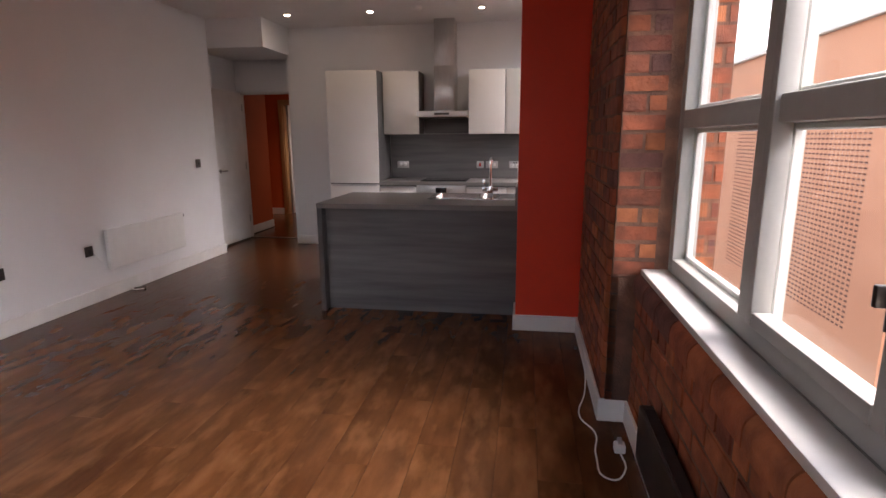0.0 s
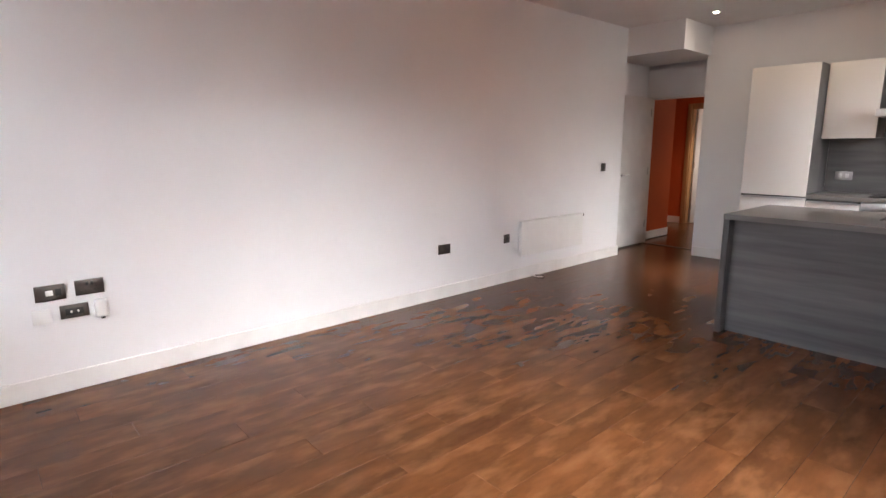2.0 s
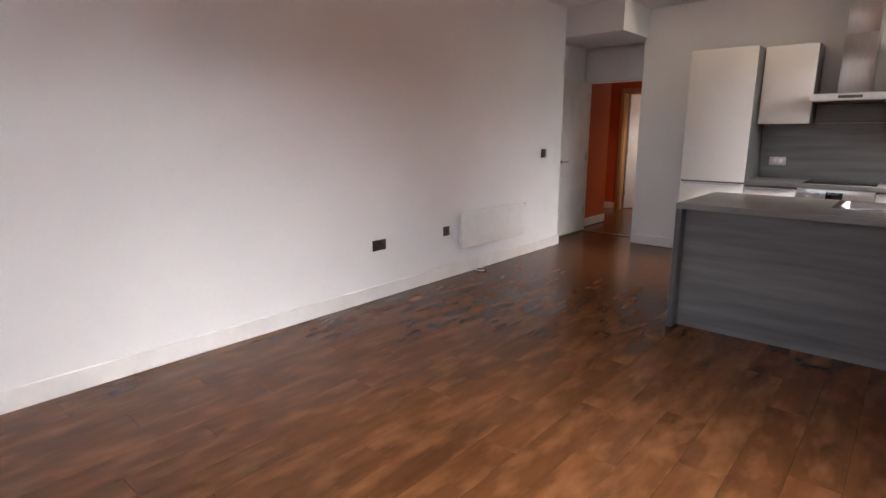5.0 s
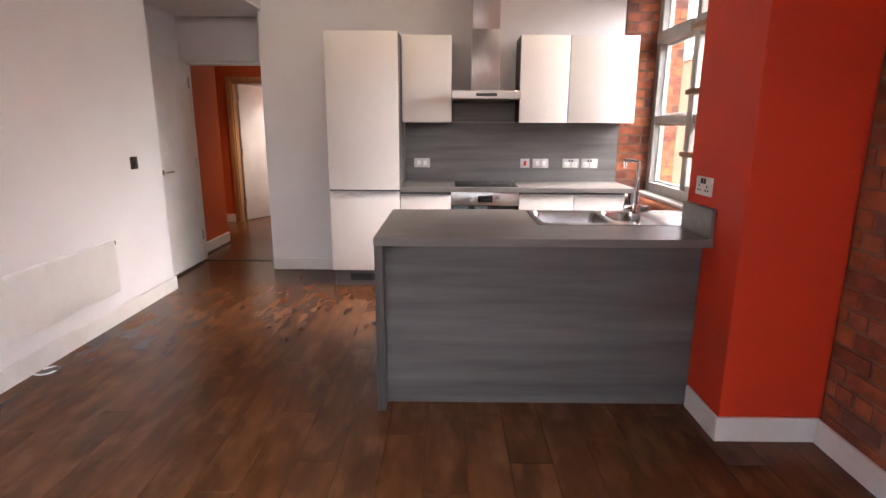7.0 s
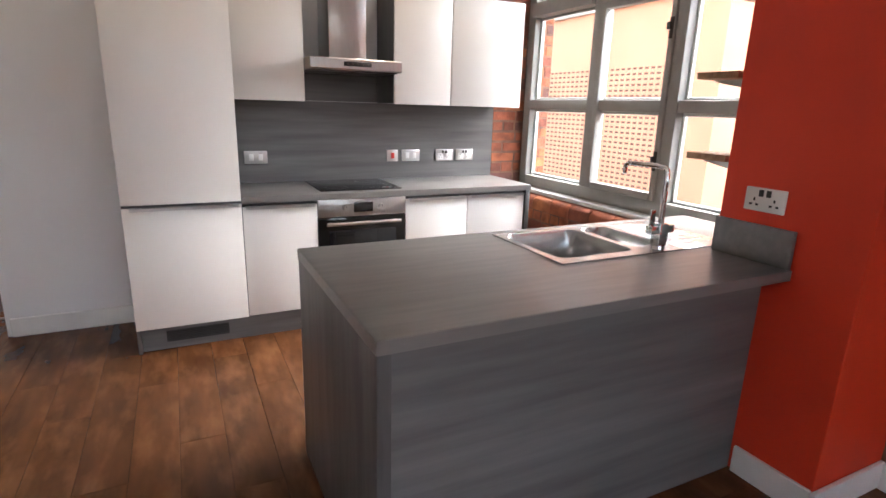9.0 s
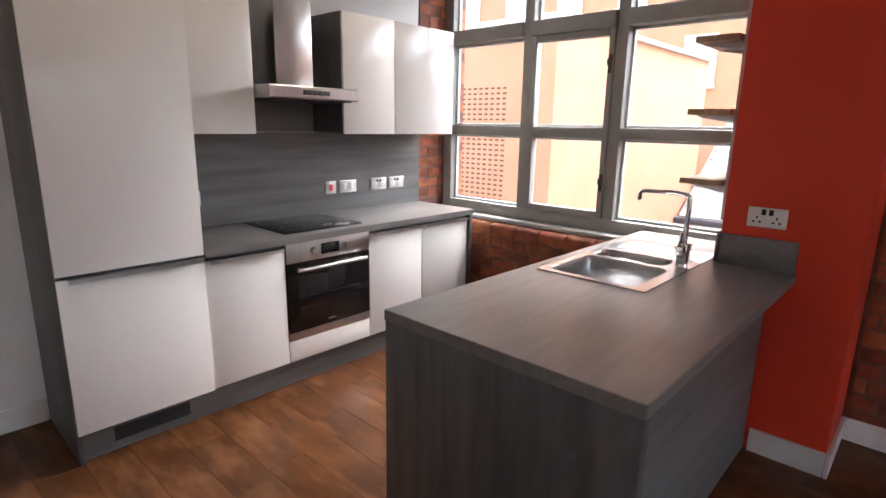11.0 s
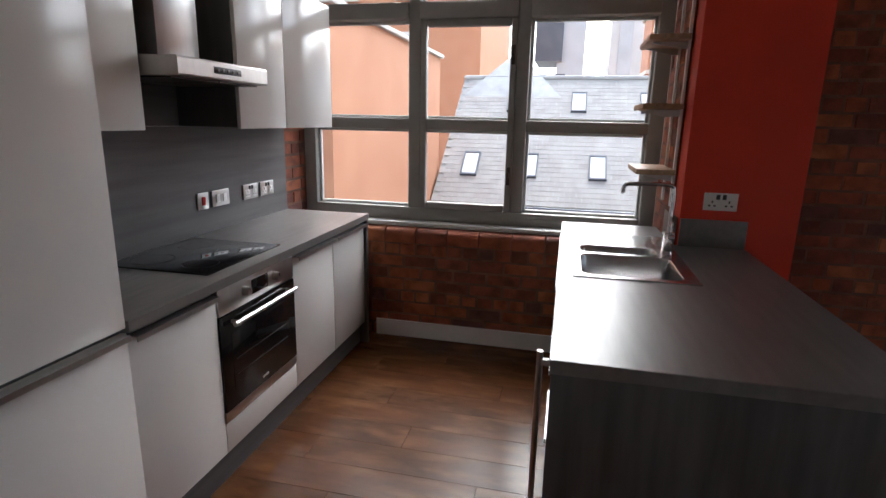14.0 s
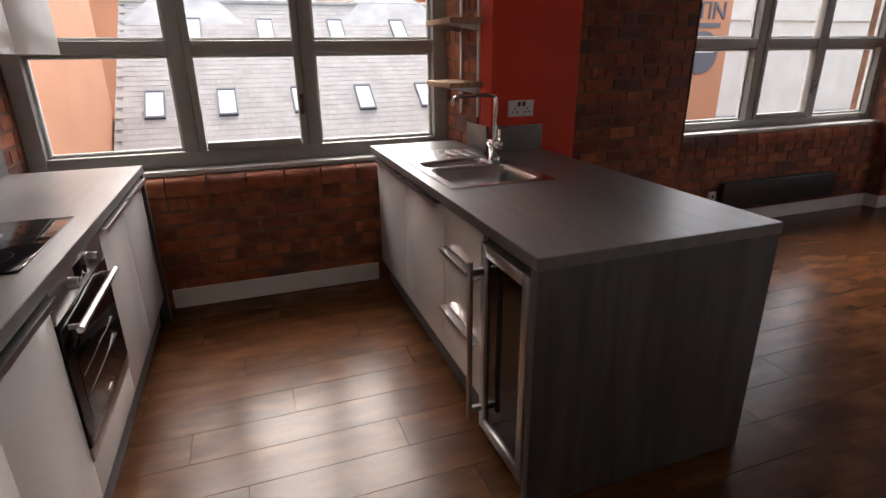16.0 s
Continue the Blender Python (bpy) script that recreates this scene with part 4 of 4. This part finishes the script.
def facade_window(parent, x, y0, y1, z0, z1):
    w = part("window", B(x - 0.12, x - 0.02, y0, y1, z0, z1), XSTONE, parent, "pale stone window surround")
    part("pane", B(x - 0.14, x - 0.121, y0 + 0.2, y1 - 0.2, z0 + 0.25, z1 - 0.2), XGLASS, w, "dull blue glass")
    part("sill", B(x - 0.3, x - 0.121, y0 - 0.1, y1 + 0.1, z0 - 0.15, z0 + 0.02), XSTONE, w)


b = thing("orange_building", (11, 6, -9), "low orange brick building with flat stone coping", "building")
part("wall", B(7.4, 15.2, 2.06, 16, -9, 3.34), XORANGE, b)
part("coping", B(7.3, 15.3, 1.96, 16.1, 3.34, 3.44, bev=0.02), XSTONE, b, "pale coping stones")
# Dark blocks set on the wall; their colour paints the shade inside vent holes.
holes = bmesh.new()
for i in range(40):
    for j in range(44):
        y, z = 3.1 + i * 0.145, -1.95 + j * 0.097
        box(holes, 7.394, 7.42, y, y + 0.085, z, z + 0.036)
tagged(part("vent_hole_shade", holes, XDARKPERF, b, "field of small dark blocks, painted as shade in vent holes", smooth=False), kind="stuff")

b = thing("hotel_building", (34, 14, -9), "tall orange brick building with stone-framed windows", "building")
part("wall", B(30, 44, 3.3, 40, -9, 26), XORANGE, b)
for k in range(7):
    for z in (3.8, 8.2, 12.6):
        facade_window(b, 30, 6.5 + k * 4.0, 8.2 + k * 4.0, z, z + 2.6)

# slate-roofed building across the street
PX, PZ, PS = 14.0, -0.78, 0.79
rb = thing("slate_building", (19, -10, -9), "low building with grey slate roof and roof windows", "building")
part("wall", B(14.3, 26, -30, 2.0, -9, -0.75), XORANGE, rb, "brick wall below the eaves")
part("gutter", B(13.85, 14.05, -30.1, 2.05, -0.95, -0.80, bev=0.03), XDARK, rb, "dark gutter")


def roof_z(x):
    return PZ + PS * (x - PX)


bm = bmesh.new()
XR = 18.9
prism(bm, [(PX - 0.1, PZ - 0.12), (XR, roof_z(XR) - 0.06), (XR + 6, roof_z(XR) - 0.06 - 4.7), (PX - 0.1, PZ - 4)], 'y', -30, 2.0)
part("roof", bm, SLATE, rb, smooth=False)
part("ridge", B(XR - 0.15, XR + 0.15, -30, 2.0, roof_z(XR) - 0.08, roof_z(XR) + 0.06, bev=0.05), SLATE, rb, "grey ridge tiles")
for yc, hw in ((0.2, 1.7), (-6.4, 1.9)):
    bm = bmesh.new()
    x0, x1 = XR - 0.9, XR + 2.6
    v = [bm.verts.new(p) for p in ((x0, yc - hw, roof_z(x0) + 0.01), (x0, yc + hw, roof_z(x0) + 0.01), (x1, yc + hw, roof_z(x0)), (x1, yc - hw, roof_z(x0)), (XR + 0.9, yc, roof_z(XR) + 1.0))]
    for f in ((0, 1, 4), (1, 2, 4), (2, 3, 4), (3, 0, 4), (3, 2, 1, 0)):
        bm.faces.new([v[i] for i in f])
    part("hip", bm, SLATE, rb, "small pyramid hip", smooth=False)
nrm = Vector((-PS, 0, 1)).normalized()
for px, cols in ((15.28, (1.05, -0.75, -2.75, -4.6, -6.5, -8.5, -10.5)), (17.75, (0.0, -0.60 - 1.5, -4.3, -6.4, -8.5, -10.6))):
    for yc in cols:
        z = roof_z(px)
        m = Matrix.Translation((px, yc, z)) @ Vector((1, 0, PS)).normalized().to_track_quat('X', 'Z').to_matrix().to_4x4()
        f = bmesh.new()
        for q in ((-0.52, 0.52, -0.25, -0.21), (-0.52, 0.52, 0.21, 0.25), (-0.52, -0.46, -0.21, 0.21), (0.46, 0.52, -0.21, 0.21)):
            box(f, *q, -0.02, 0.09)
        f.transform(m)
        w = part("roof_window", f, XDARK, rb, "dark-framed roof window", smooth=False)
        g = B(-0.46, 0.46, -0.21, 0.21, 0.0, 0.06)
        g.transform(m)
        part("pane", g, SKYLIGHT, w, "roof-window glass, brightness put in its pale colour", smooth=False)
# slates in courses
sl = bmesh.new()
tilt = Matrix.Rotation(-math.atan(PS), 4, 'Y')
rnd = random.Random(5)
verts, faces = [], []
run = math.hypot(1, PS)
course, wide = 0.20, 0.32
nrow = int((XR - PX) * run / course)
for r in range(nrow):
    for k in range(int(32 / wide)):
        y = 1.98 - (k + 0.5 * (r % 2)) * wide - rnd.uniform(0, 0.01)
        u0, u1 = r * course, (r + 1) * course + 0.03
        h0, h1 = 0.009 + rnd.uniform(0, 0.004), 0.006
        i = len(verts)
        for u, hgt in ((u0, h0), (u1, h1)):
            x = PX + u / run + nrm.x * hgt
            z = PZ + PS * u / run + nrm.z * hgt
            verts += [(x, y, z), (x, y - wide + 0.012, z)]
        x = PX + u0 / run
        z = PZ + PS * u0 / run
        verts += [(x, y, z), (x, y - wide + 0.012, z)]
        faces += [(i, i + 1, i + 3, i + 2), (i + 4, i + 5, i + 1, i)]
me = bpy.data.meshes.new("slates")
me.from_pydata([Vector(v) - ORG[rb.name] for v in verts], [], faces)
sm = mat("slate_courses", (0.29, 0.275, 0.255), 0.75, color2=(0.35, 0.335, 0.31), scale=2, bump=0.2, bump_scale=15)
nn, ll = sm.node_tree.nodes, sm.node_tree.links
geo, hs, mr = nn.new("ShaderNodeNewGeometry"), nn.new("ShaderNodeHueSaturation"), nn.new("ShaderNodeMapRange")
mr.inputs["To Min"].default_value, mr.inputs["To Max"].default_value = 0.93, 1.07
ll.new(geo.outputs["Random Per Island"], mr.inputs[0])
ll.new(mr.outputs[0], hs.inputs["Value"])
old = nn["Principled BSDF"].inputs["Base Color"].links[0].from_socket
ll.new(old, hs.inputs["Color"])
ll.new(hs.outputs[0], nn["Principled BSDF"].inputs["Base Color"])
me.materials.append(sm)
so = new("slates", me)
so.parent = rb
tagged(so, "courses of weathered grey slates", kind="stuff")

tw = thing("bell_tower", (42, -9, -9), "brick church tower with arched louvred belfry opening", "tower")
part("shaft", B(40, 44.4, -11.2, -6.8, -9, 9.0), XTOWER, tw)
part("cornice", B(39.8, 44.6, -11.4, -6.6, 9.0, 9.5, bev=0.1), XSTONE, tw, "pale stone cornice")
part("string_course", B(39.9, 44.5, -11.3, -6.7, 5.0, 5.25), XSTONE, tw, "pale stone band")
for yc in (-9.45, -8.55):
    bm = bmesh.new()
    arch = [(yc - 0.38, 5.3), (yc + 0.38, 5.3)] + [(yc + 0.38 * math.cos(radians(a)), 7.0 + 0.38 * math.sin(radians(a))) for a in range(0, 181, 20)]
    prism(bm, arch, 'x', 39.88, 40.0)
    lv = part("louvre", bm, XDARK, tw, "dark belfry louvre", smooth=False)
    for i in range(6):
        part("slat", B(39.80, 39.879, yc - 0.36, yc + 0.36, 5.4 + i * 0.28, 5.46 + i * 0.28), XSTONE, lv)
bm = bmesh.new()
outer = [(-9 + 1.3 * math.cos(radians(a)), 7.0 + 1.3 * math.sin(radians(a))) for a in range(0, 181, 15)]
inner = [(-9 + 0.95 * math.cos(radians(a)), 7.0 + 0.95 * math.sin(radians(a))) for a in range(180, -1, -15)]
prism(bm, outer + inner, 'x', 39.85, 39.999)
part("arch", bm, XSTONE, tw, "pale stone arch", smooth=False)
t = thing("brick_block", (60, -22, -9), "distant brick block with rows of windows", "building")
part("wall", B(58, 70, -30, -13.5, -9, 11), XTOWER, t)
for k in range(4):
    for z in (3, 7):
        facade_window(t, 58, -29 + k * 3.9, -27 + k * 3.9, z, z + 2.4)
t = thing("office_tower", (92, 3, -9), "distant dark and glass office tower", "building")
part("glass_wing", B(90, 100, -3.2, 1.0, -9, 17), XGLASS, t, "pale blue glass wing")
part("dark_box", B(89, 100, 0.2, 4.4, 11, 19.5), XDARK, t, "dark clad box")
t = thing("office_block", (92, -9, -9), "distant pale office block with glass strip", "building")
part("wall", B(90, 100, -12.5, -7.0, -9, 18), XPALE, t)
part("glass_strip", B(89.8, 89.99, -10.2, -8.2, 0, 18), XGLASS, t, "blue glass strip")
t = thing("flat_block", (60, 6, -9), "distant pale low block behind the slate roof", "building")
part("wall", B(55, 60, -1.0, 5.5, -9, 5.4), XPALE, t)
part("railing", B(54.8, 54.99, -1.0, 5.5, 5.4, 6.2), XDARK, t, "dark roof railing")

b = thing("sign_building", (12, -10, -9), "orange brick building with a round dark sign", "building")
part("wall", B(9.0, 13.0, -11.75, -7.6, -9, 2.72), XORANGE, b)
part("coping", B(8.9, 13.1, -11.8, -7.5, 2.72, 2.84, bev=0.02), XSTONE, b, "pale coping stones")
sg = part("sign_disc", cyl(bmesh.new(), (8.99, -10.98, 1.40), (8.92, -10.98, 1.40), 0.45, 40), XDARK, b, "round dark sign")
part("sign_bar", B(8.905, 8.919, -11.30, -10.66, 1.40, 1.53), XPALE, sg, "white lettering bar")
part("lettering", lettering("ACTIN", 0.52, (8.985, -10.02, 2.10)), XDARK, b, "dark raised letters", smooth=False)
part("letter_line", B(8.97, 8.998, -11.45, -10.85, 1.93, 2.02), XDARK, b, "small line of lettering")
b = thing("stone_building", (18, -22, -9), "pale stone building across the yard", "building")
part("wall", B(14.0, 20.0, -34, -13.2, -9, 6), XSTONE, b)
for z in (-1.2, 2.4):
    part("string_course", B(13.9, 13.999, -34, -13.2, z, z + 0.2), XSTONE, b)
b = thing("rear_building", (0, -16, -9), "pale brick building facing the end windows", "building")
part("wall", B(-14, 6, -19, -15, -9, 2.6), XTOWER, b)
part("band", B(-14, 6, -14.99, -14.9, 2.3, 2.6), XSTONE, b)
for k in range(5):
    w = part("window", B(-12 + k * 3.6, -10.4 + k * 3.6, -14.99, -14.93, -0.4, 1.9), XSTONE, b, "pale window surround")
    part("pane", B(-11.85 + k * 3.6, -10.55 + k * 3.6, -14.929, -14.91, -0.25, 1.75), XGLASS, w)

# ---- floor planks ----
_planks = {}


def plank_mesh(w, ln):
    key = (round(w, 3), round(ln, 3))
    if key not in _planks:
        bm = B(0.0005, w - 0.0005, 0.0005, ln - 0.0005, -0.012, 0.0)
        top = [e for e in bm.edges if all(v.co.z > -0.001 for v in e.verts)]
        bmesh.ops.bevel(bm, geom=top, offset=0.0009, segments=1, affect='EDGES')
        _planks[key] = mesh_of("plank", bm, PLANK)
    return _planks[key]


PW, PL = 0.187, 1.22


def plank_row(x, y, ymin, ymax):
    while y < ymax - 0.02:
        a, b = max(y, ymin), min(y + PL, ymax)
        if b - a > 0.03:
            o = new("plank", plank_mesh(PW, b - a))
            o.parent = floor
            o.location = Vector((x, a, 0)) - ORG[floor.name]
        y += PL


for col in range(25):
    x = -2.29 + col * PW
    plank_row(x, -7.70 - (0.0, 0.41, 0.82, 0.2, 0.62)[col % 5], -7.74, 4.9 if x < -1.40 else 0.05)
for k in range(5):
    plank_row(-2.29 - (k + 1) * PW, 0.6 - (0.0, 0.41, 0.82)[k % 3], 1.36, 4.9)

# ---- bricks ----
BL, BH, BJ = 0.226, 0.078, 0.008
_cache = {}


def brick_mesh(ln, deep, hgt, round_side=0):
    key = (round(ln, 3), round(deep, 3), round(hgt, 3), round_side)
    if key not in _cache:
        bm = bmesh.new()
        if round_side:
            r = min(0.05, ln * 0.7)
            e = ln / 2
            pts = [(-e, 0.0), (-e, -deep)] + [(e - r + r * math.sin(radians(a)), -deep + r - r * math.cos(radians(a))) for a in range(0, 91, 15)] + [(e, 0.0)]
            if round_side < 0:
                pts = [(-p[0], p[1]) for p in pts]
            prism(bm, pts, 'z', -hgt / 2, hgt / 2)
        else:
            box(bm, -ln / 2, ln / 2, -deep, 0, -hgt / 2, hgt / 2)
            front = [e for e in bm.edges if all(v.co.y < -deep + 0.0005 for v in e.verts)]
            bmesh.ops.bevel(bm, geom=front, offset=0.006, segments=2, affect='EDGES')
        _cache[key] = mesh_of("brick", bm, BRICK, smooth=True)
    return _cache[key]


def lay(owner, a0, a1, z0, z1, face, facing, proud=0.016, ends=(0, 0), seed=1):
    """Courses of bricks on a wall face. facing: 'x-','x+','y-','y+'; a0..a1 run along the other axis; ends: a rounded arris at either end."""
    r = random.Random(seed)
    turn = {'y-': 0, 'x+': 90, 'y+': 180, 'x-': -90}[facing]
    flip = turn in (180, -90)
    n = int(round((z1 - z0) / (BH + BJ)))
    s = 1 if facing[1] == '+' else -1
    e0, e1 = a0 + 0.055 * ends[0], a1 - 0.055 * ends[1]
    d0, d1 = sorted((face, face + s * (proud - 0.005)))
    part("mortar_bed", B(d0, d1, e0, e1, z0, z1) if facing[0] == 'x' else B(e0, e1, d0, d1, z0, z1), MORTAR, owner, smooth=False)
    hgt = (z1 - z0) / n
    for i in range(n):
        z = z0 + (i + 0.5) * hgt
        p = a0
        header = i % 4 == 3
        unit_len = 0.103 if header else BL
        if i % 2 and not header:
            first = 0.103
        else:
            first = unit_len
        k = 0
        while p < a1 - 0.012:
            ln = first if k == 0 else unit_len
            q = min(p + ln, a1)
            if a1 - q < 0.045:
                q = a1
            mid, w = (p + q) / 2, q - p
            rs = 0
            if p == a0 and ends[0]:
                rs = -1
            if q == a1 and ends[1]:
                rs = 1
            if flip:
                rs = -rs
            o = new("brick", brick_mesh(w, proud, hgt - BJ, rs))
            o.parent = owner
            jit = r.uniform(-0.002, 0.002)
            loc = (mid, face + (jit if not rs else 0), z) if facing[0] == 'y' else (face + (jit if not rs else 0), mid, z)
            o.location = Vector(loc) - ORG[owner.name]
            o.rotation_euler = (0, 0, radians(turn))
            p = q + BJ
            k += 1


def bullnose(owner, axis, a0, a1, z, face, sgn, r=0.055, depth=0.10):
    """A sill course of rounded bricks whose nose points along sgn across the wall."""
    n = int(round((a1 - a0) / 0.226))
    ln = (a1 - a0) / n
    bm = bmesh.new()
    pts = [(depth, -0.10), (depth, 0.0), (0.0 + r, 0.0)] + [(r - r * math.sin(radians(a)), -r + r * math.cos(radians(a))) for a in range(15, 91, 15)] + [(0, -0.10)]
    pts = [(-p[0] * sgn, p[1]) for p in pts]
    prism(bm, pts, 'y' if axis == 'y' else 'x', 0.004, ln - 0.004)
    me = mesh_of("sill_brick", bm, BRICK, smooth=True)
    for i in range(n):
        o = new("sill_brick", me)
        o.parent = owner
        o.location = Vector((face, a0 + i * ln, z) if axis == 'y' else (a0 + i * ln, face, z)) - ORG[owner.name]


lay(core["kitchen_sill"], -2.44, -0.005, 0.0, 0.69, 2.225, 'x-', seed=2)
bullnose(core["kitchen_sill"], 'y', -2.44, -0.01, 0.795, 2.195, -1)
lay(core["kitchen_reveal"], 2.062, 2.36, 0.0, CH, 0.012, 'y-', proud=0.012, seed=3)
lay(core["pier"], -4.32, -3.05, 0.0, CH, 2.165, 'x-', ends=(1, 0), seed=4)
lay(core["pier"], 2.165, 2.36, 0.77, CH, -4.32, 'y-', ends=(0, 0), seed=5)
lay(core["pier"], 1.86, 2.36, 0.9, CH, -2.465, 'y+', proud=0.014, seed=6)
lay(core["living_sill"], -6.80, -4.335, 0.0, 0.69, 2.295, 'x-', seed=7)
bullnose(core["living_sill"], 'y', -6.79, -4.34, 0.795, 2.262, -1)
lay(core["corner_pier"], -7.52, -6.80, 0.0, CH, 2.165, 'x-', ends=(0, 1), seed=8)
lay(core["corner_pier"], 2.165, 2.36, 0.77, CH, -6.80, 'y+', seed=9)
lay(core["south_reveal"], -7.79, -7.51, 0.0, CH, -2.235, 'x+', seed=10)
lay(core["south_sill"], -2.215, -0.42, 0.0, 0.65, -7.665, 'y+', seed=11)
bullnose(core["south_sill"], 'x', -2.21, -0.43, 0.755, -7.625, 1)
lay(core["south_pier"], -0.436, 0.136, 0.0, CH, -7.515, 'y+', ends=(1, 1), seed=12)
lay(core["south_pier"], -7.79, -7.52, 0.72, CH, -0.42, 'x-', seed=13)
lay(core["south_pier"], -7.79, -7.52, 0.72, CH, 0.12, 'x+', seed=14)
lay(core["south_sill_two"], 0.14, 1.60, 0.0, 0.65, -7.665, 'y+', seed=15)
bullnose(core["south_sill_two"], 'x', 0.15, 1.60, 0.755, -7.625, 1)
lay(core["south_corner"], 1.60, 2.14, 0.0, CH, -7.52, 'y+', ends=(1, 0), seed=16)
lay(core["pier"], 2.47, 2.62, 0.80, 2.74, -4.32, 'y-', proud=0.012, seed=17)
lay(core["kitchen_reveal"], 2.44, 2.62, 0.80, 2.74, 0.012, 'y-', proud=0.010, seed=18)
lay(core["south_reveal"], -8.0, -7.83, 0.75, 2.74, -2.235, 'x+', proud=0.012, seed=19)
